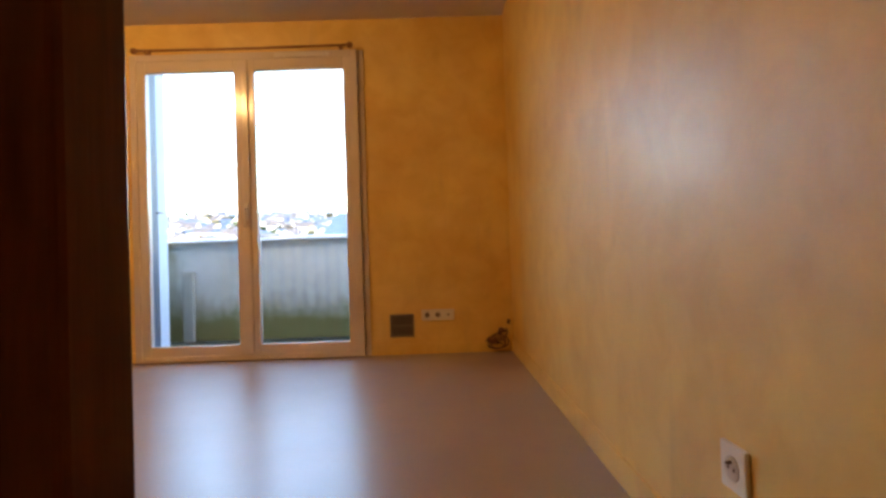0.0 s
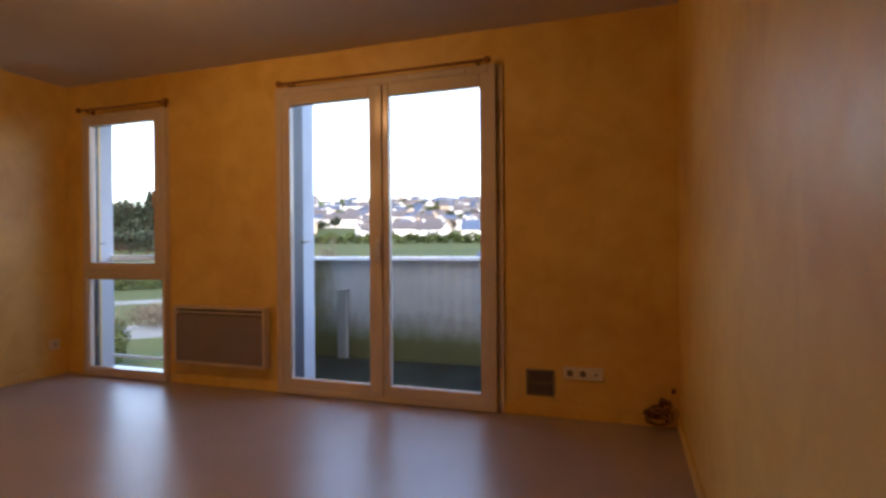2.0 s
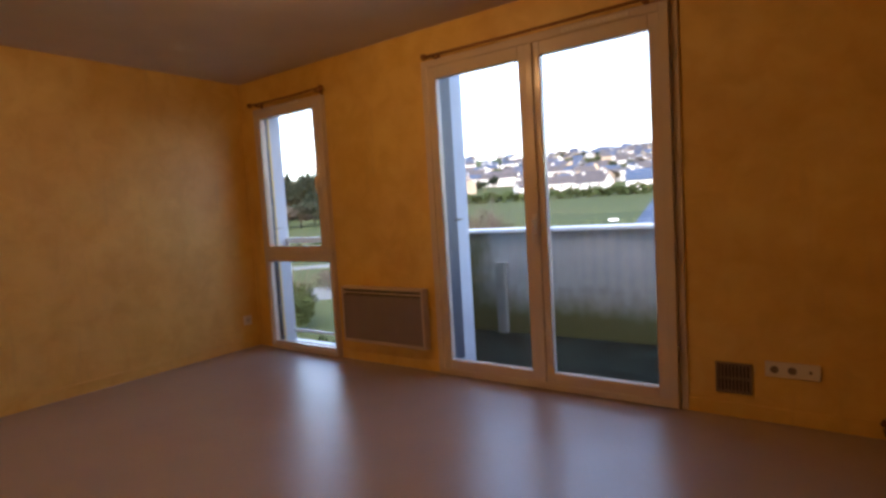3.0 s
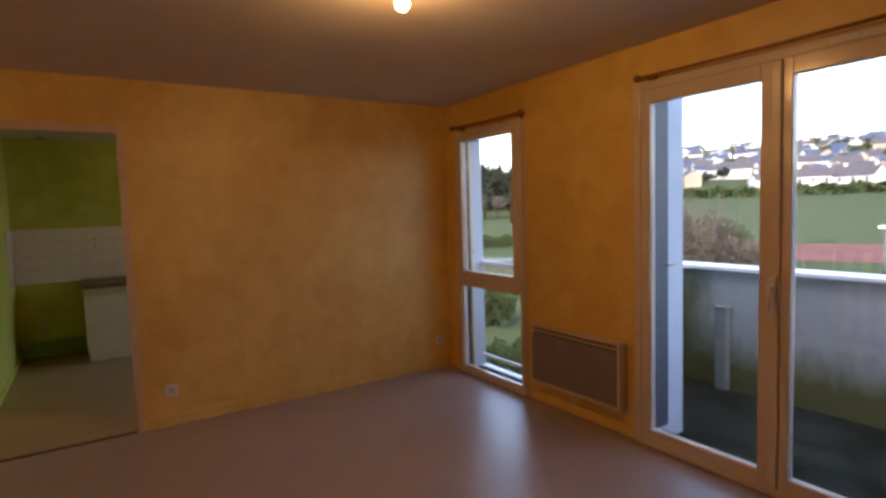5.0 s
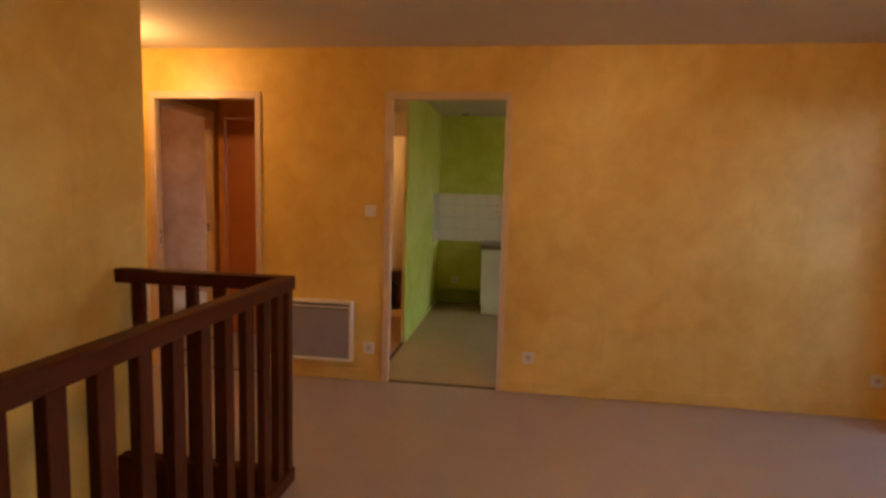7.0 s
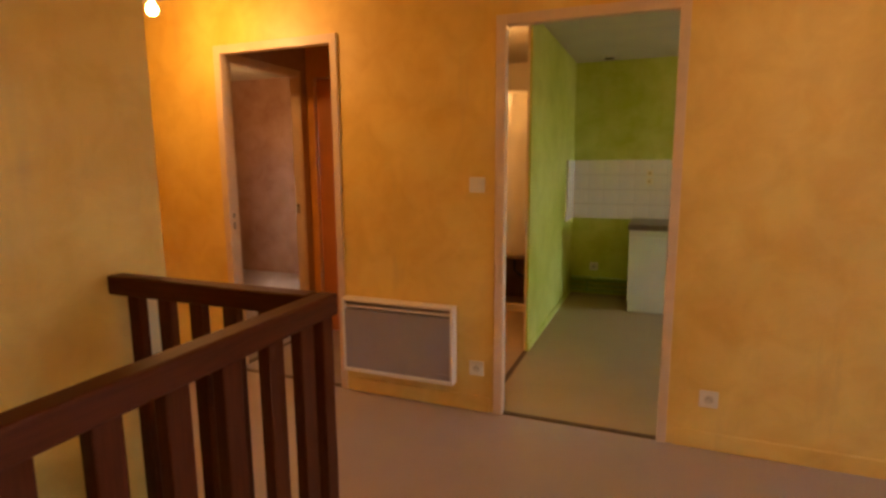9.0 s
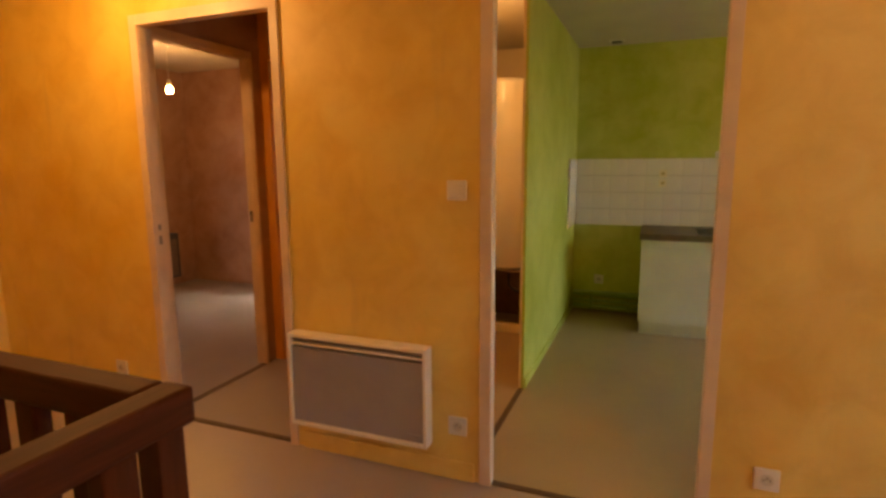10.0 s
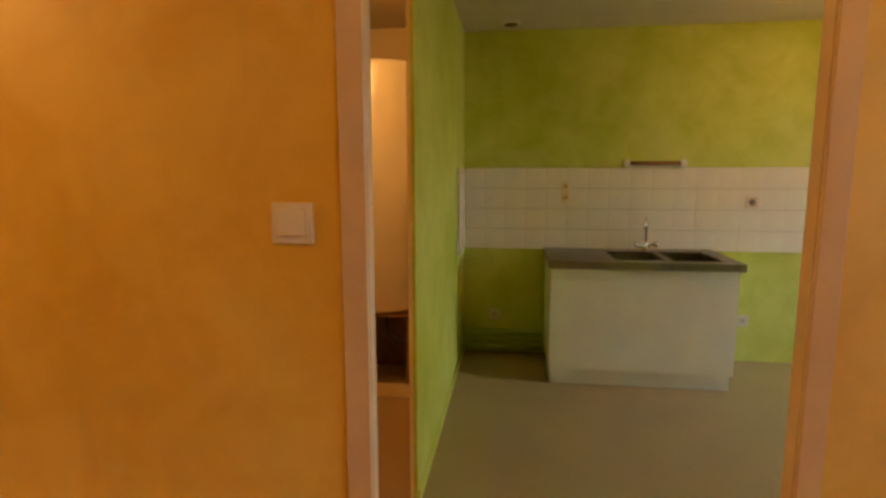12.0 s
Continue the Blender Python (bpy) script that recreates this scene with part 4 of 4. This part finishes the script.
def house(yaw, r, w, d, eave, ridge, turn, roof=SLATE, wall=HOUSEWALL, dormers=0, label="white rendered house with a slate roof", detail=True, base=0.0):
    """A gabled house: w along the ridge, d across it."""
    o = at(yaw, r, base)
    t = thing("house", label, "house", o)
    a = radians(turn)
    ux, uy = Vector((math.cos(a), math.sin(a), 0)), Vector((-math.sin(a), math.cos(a), 0))

    def P(u, v, z):
        return o + ux * u + uy * v + Vector((0, 0, z))

    s = Shape()
    s.prism([P(-w / 2, -d / 2, -1.5), P(-w / 2, d / 2, -1.5), P(-w / 2, d / 2, eave), P(-w / 2, 0, ridge - 0.15), P(-w / 2, -d / 2, eave)],
            [P(w / 2, -d / 2, -1.5), P(w / 2, d / 2, -1.5), P(w / 2, d / 2, eave), P(w / 2, 0, ridge - 0.15), P(w / 2, -d / 2, eave)])
    part("wall", s, wall, t)
    s = Shape()
    for sg in (-1, 1):
        e = d / 2 + 0.35
        ze = eave - 0.35 * (ridge - eave) / (d / 2)
        lo = [P(-w / 2 - 0.2, sg * e, ze), P(w / 2 + 0.2, sg * e, ze), P(w / 2 + 0.2, 0, ridge), P(-w / 2 - 0.2, 0, ridge)]
        s.prism(lo, [p + Vector((0, 0, 0.16)) for p in lo])
    part("roof", s, roof, t)
    if detail:
        for u in (-w * 0.38, w * 0.38):
            s = Shape()
            q = [P(u - 0.45, -0.4, ridge - 0.6), P(u + 0.45, -0.4, ridge - 0.6), P(u + 0.45, 0.4, ridge - 0.6), P(u - 0.45, 0.4, ridge - 0.6)]
            s.prism(q, [p + Vector((0, 0, 1.7)) for p in q])
            part("chimney", s, wall, t)
        n = max(2, int(w / 3.2))
        for i in range(n):
            u = -w / 2 + w * (i + 0.5) / n
            s = Shape()
            q = [P(u - 0.5, -d / 2 - 0.04, 0.9), P(u + 0.5, -d / 2 - 0.04, 0.9), P(u + 0.5, -d / 2 - 0.04, 2.1), P(u - 0.5, -d / 2 - 0.04, 2.1)]
            s.prism(q, [p + uy * 0.1 for p in q])
            part("window", s, DARKPANE, t)
        for i in range(dormers):
            u = -w / 2 + w * (i + 0.5) / dormers
            zc = eave + 0.35 * (ridge - eave)
            s = Shape()
            s.prism([P(u - 0.8, -d / 2 + 0.1, zc - 0.7), P(u + 0.8, -d / 2 + 0.1, zc - 0.7), P(u + 0.8, -d / 2 + 0.1, zc + 0.7), P(u, -d / 2 + 0.1, zc + 1.4), P(u - 0.8, -d / 2 + 0.1, zc + 0.7)],
                    [P(u - 0.8, 0, zc - 0.7), P(u + 0.8, 0, zc - 0.7), P(u + 0.8, 0, zc + 0.7), P(u, 0, zc + 1.4), P(u - 0.8, 0, zc + 0.7)])
            dm = part("dormer", s, wall, t)
            s = Shape()
            q = [P(u - 0.4, -d / 2 + 0.06, zc - 0.4), P(u + 0.4, -d / 2 + 0.06, zc - 0.4), P(u + 0.4, -d / 2 + 0.06, zc + 0.5), P(u - 0.4, -d / 2 + 0.06, zc + 0.5)]
            s.prism(q, [p + uy * 0.03 for p in q])
            part("dormer_window", s, DARKPANE, dm)
    return t


# near house whose hipped blue roof shows over the parapet
near = thing("house", "pale house with a steep blue slate roof close to the building", "house", (1.6, 20.3, -2.95))
part("wall", box(-3.8, 6.1, 16.9, 23.7, -2.95, -0.25), HOUSEWALL, near)
s = Shape()
s.prism([(-4.15, 16.5, -0.35), (7.2, 16.5, -0.35), (7.2, 24.1, -0.35), (-4.15, 24.1, -0.35)],
        [(-4.15, 16.5, -0.25), (7.2, 16.5, -0.25), (7.2, 24.1, -0.25), (-4.15, 24.1, -0.25)])
R0, R1 = (-3.0, 20.3, 2.4), (6.0, 20.3, 2.4)
c = [(-4.15, 16.5, -0.249), (7.2, 16.5, -0.249), (7.2, 24.1, -0.249), (-4.15, 24.1, -0.249)]
s.quad([c[0], c[1], R1, R0])
s.quad([c[1], c[2], R1])
s.quad([c[2], c[3], R0, R1])
s.quad([c[3], c[0], R0])
part("roof", s, SLATEBLUE, near)
for x in (-1.5, 0.8, 3.5):
    part("window", box(x, x + 1.0, 16.86, 16.92, -1.9, -0.8), DARKPANE, near)
house(22.5, 226, 11, 8, 2.9, 5.6, 20, SLATEDARK, HOUSEWALL)
house(19.3, 222, 12, 8, 2.9, 5.8, -10, SLATEDARK, HOUSEWALL)
house(14.0, 206, 16, 9, 3.6, 7.2, 12, SLATEBLUE, HOUSEWALL)
house(26.0, 218, 9, 7, 2.9, 5.4, 50, SLATEDARK, HOUSEWALL)
house(49.0, 168, 8, 6, 2.6, 4.4, 40, SLATE, HOUSEWALL, base=-1.5)

rng = random.Random(11)
for i in range(250):
    yaw = rng.uniform(2, 41)
    r = 235 + 390 * (i / 250) ** 1.05 + rng.uniform(-12, 12)
    w = rng.uniform(6, 11) + (8 if i % 9 == 0 else 0)
    house(yaw, r, w, rng.uniform(6, 8), rng.uniform(2.6, 4.2), rng.uniform(4.8, 6.6), rng.uniform(-40, 60), rng.choice((SLATE, SLATEDARK)), rng.choice((HOUSEWALL, HOUSEWALL, HOUSESTONE)), 0,
          rng.choice(("white rendered house far off on the hill", "pale house with a slate roof far off on the hill")), i < 12)


def leaf_cloud(s, centre, rx, rz, count, size, seed, fill=0.75, cone=False):
    rg = random.Random(seed)
    for _ in range(count):
        u = rg.uniform(-1, 1)
        a = rg.uniform(0, 2 * math.pi)
        rr = (1 - (1 - fill) * rg.random()) * (0.82 + 0.25 * math.sin(a * 3 + seed) * rg.random())
        if cone:
            hgt = rg.random() ** 0.8
            rad = rx * (1 - hgt) * rr
            p = Vector((rad * math.cos(a), rad * math.sin(a), rz * (2 * hgt - 1)))
        else:
            q = math.sqrt(max(0, 1 - u * u))
            p = Vector((rx * rr * q * math.cos(a), rx * rr * q * math.sin(a), rz * rr * u))
        p += Vector(centre)
        n = Vector((rg.uniform(-1, 1), rg.uniform(-1, 1), rg.uniform(-0.3, 1))).normalized()
        t1 = n.orthogonal().normalized() * size * rg.uniform(0.6, 1.3)
        t2 = n.cross(t1) * rg.uniform(0.5, 0.9)
        s.quad([p - t1, p + t2, p + t1, p - t2])


def tree(yaw, r, height, width, mat, seed, cone=False, leaves=420, size=0.5, label="dark evergreen tree"):
    o = at(yaw, r)
    t = thing("tree", label, "tree", o)
    s = Shape().tube([o, o + Vector((0.1, 0, height * 0.45)), o + Vector((0, 0.1, height * 0.85))], [height * 0.028, height * 0.018, height * 0.006], 8)
    rg = random.Random(seed)
    for k in range(6):
        a = rg.uniform(0, 6.28)
        z = height * rg.uniform(0.3, 0.75)
        s.tube([o + Vector((0, 0, z)), o + Vector((width * 0.4 * math.cos(a), width * 0.4 * math.sin(a), z + height * 0.12))], [height * 0.010, height * 0.003], 5)
    part("trunk", s, BARK, t)
    s = Shape()
    if cone:
        leaf_cloud(s, o + Vector((0, 0, height * 0.55)), width / 2, height * 0.47, leaves, size, seed, 0.5, True)
    else:
        for k in range(5):
            a = rg.uniform(0, 6.28)
            q = width * 0.22
            leaf_cloud(s, o + Vector((q * math.cos(a), q * math.sin(a), height * rg.uniform(0.42, 0.72))), width * 0.32, height * 0.27, leaves // 5, size, seed + k, 0.45)
    part("crown", s, mat, t)
    return t


rng = random.Random(3)
for i in range(40):
    tree(39.0 + i * 0.46 + rng.uniform(-0.2, 0.2), 150 + rng.uniform(-9, 20), rng.uniform(10.5, 14.5), rng.uniform(8, 11), LEAF, 40 + i, i % 4 == 0, 1300, 0.36, "dark pine at the edge of the field")
for i in range(10):
    tree(42.5 + i * 1.3, 116 + rng.uniform(-6, 8), rng.uniform(4.5, 6.5), rng.uniform(5.5, 8), (TWIG, LEAF)[i % 2], 90 + i, False, 700, 0.30, "bushy dark winter tree")
for i in range(170):
    tree(rng.uniform(3, 41), rng.uniform(222, 600), rng.uniform(3.5, 6.5), rng.uniform(5, 10), rng.choice((LEAF, TWIG, LEAF2)), 200 + i, False, 150, 0.8, "tree among the far houses")


def bush(yaw, r, height, width, mat, seed, leaves=700, size=0.16, label="dense dark evergreen garden bush"):
    o = at(yaw, r)
    t = thing("bush", label, "bush", o)
    s = Shape()
    rg = random.Random(seed)
    for k in range(14):
        a, e = rg.uniform(0, 6.28), width * rg.uniform(0.1, 0.45)
        s.tube([o, o + Vector((e * 0.5 * math.cos(a), e * 0.5 * math.sin(a), height * 0.5)), o + Vector((e * math.cos(a), e * math.sin(a), height * rg.uniform(0.75, 1.12)))], [0.05, 0.025, 0.008], 5)
    part("stems", s, BARK, t)
    s = Shape()
    for k in range(4):
        leaf_cloud(s, o + Vector((width * 0.18 * math.cos(k * 1.6), width * 0.18 * math.sin(k * 1.6), height * (0.35 + 0.1 * (k % 3)))), width * 0.36, height * 0.38, leaves // 4, size, seed + k, 0.5)
    part("crown", s, mat, t)


def hedge(yaw0, yaw1, r, height, depth, mat, seed, count, size, label):
    s = Shape()
    rg = random.Random(seed)
    for _ in range(count):
        y = rg.uniform(yaw0, yaw1)
        p = at(y, r + rg.uniform(-depth / 2, depth / 2), height * (rg.random() ** 0.6) * (0.85 + 0.15 * math.sin(y * 3)))
        n = Vector((rg.uniform(-1, 1), rg.uniform(-1, 1), rg.uniform(-0.3, 1))).normalized()
        t1 = n.orthogonal().normalized() * size * rg.uniform(0.6, 1.3)
        t2 = n.cross(t1) * 0.7
        s.quad([p - t1, p + t2, p + t1, p - t2])
    return part("hedge", s, mat, None, label, 0, "stuff", "hedge")


hedge(3, 42, 184, 3.4, 3, LEAF2, 7, 3200, 0.7, "dark hedge along the far side of the field")
hedge(36, 54, 14.6, 0.8, 3.6, LEAF2, 8, 20000, 0.045, "low clipped hedge near the building")
hedge(43, 60, 62, 1.3, 4, LEAF2, 9, 9000, 0.11, "brown winter hedge")
bush(46.8, 21.4, 2.3, 2.4, LEAF2, 21, 8000, 0.05, "dense dark evergreen bush on the lawn")
bush(42.5, 32, 1.3, 4.6, TWIG, 24, 5000, 0.045, "brown leafless garden bush on the lawn")
for i in range(12):
    bush(26.0 + i * 1.15, 38 + (i * 5 % 7), 2.6 + 0.27 * i + 0.8 * (i % 3), 2.6 + 0.8 * (i % 2), (TWIG, LEAF2, TWIG)[i % 3], 60 + i, 4000, 0.055, "tall tangled brown and green shrub")

pole = thing("field_lamp_post", "pale lamp post at the sports field", "lamp post", at(16.2, 38))
o = at(16.2, 38)
part("post", Shape().tube([o, o + Vector((0, 0, 2.7))], [0.07, 0.05], 8), PATHGREY, pole)
part("head", Shape().box(o.x - 0.3, o.x + 0.3, o.y - 0.12, o.y + 0.12, o.z + 2.7, o.z + 2.82), COPING, pole, "", 0.02)


# ---------------------------------------------------------------- kitchen tiles
backing = solid("tile_backing", Shape().box(KX, KX + 0.004, 1.434, 4.05, 0.80, 1.392).box(KX, -6.35, 1.43, 1.434, 0.80, 1.392), GROUT, "brown grout between the tiles")
P = 0.148
tile_mesh = Shape().box(0, 0.007, 0.0007, P - 0.0007, 0.0015, P - 0.0015).mesh("tile", TILE, 0.0012)
side_mesh = Shape().box(0.0015, P - 0.0015, 0, 0.007, 0.0015, P - 0.0015).mesh("tile_side", TILE, 0.0012)
rng = random.Random(2)
for r in range(4):
    for c in range(17):
        o = new("tile", tile_mesh)
        o.parent = backing
        o.location = (KX + 0.0035 + rng.uniform(-0.0006, 0.0006), 1.442 + c * P, 0.80 + r * P)
    for c in range(3):
        o = new("tile", side_mesh)
        o.parent = backing
        o.location = (KX + 0.010 + c * P, 1.4335, 0.80 + r * P)
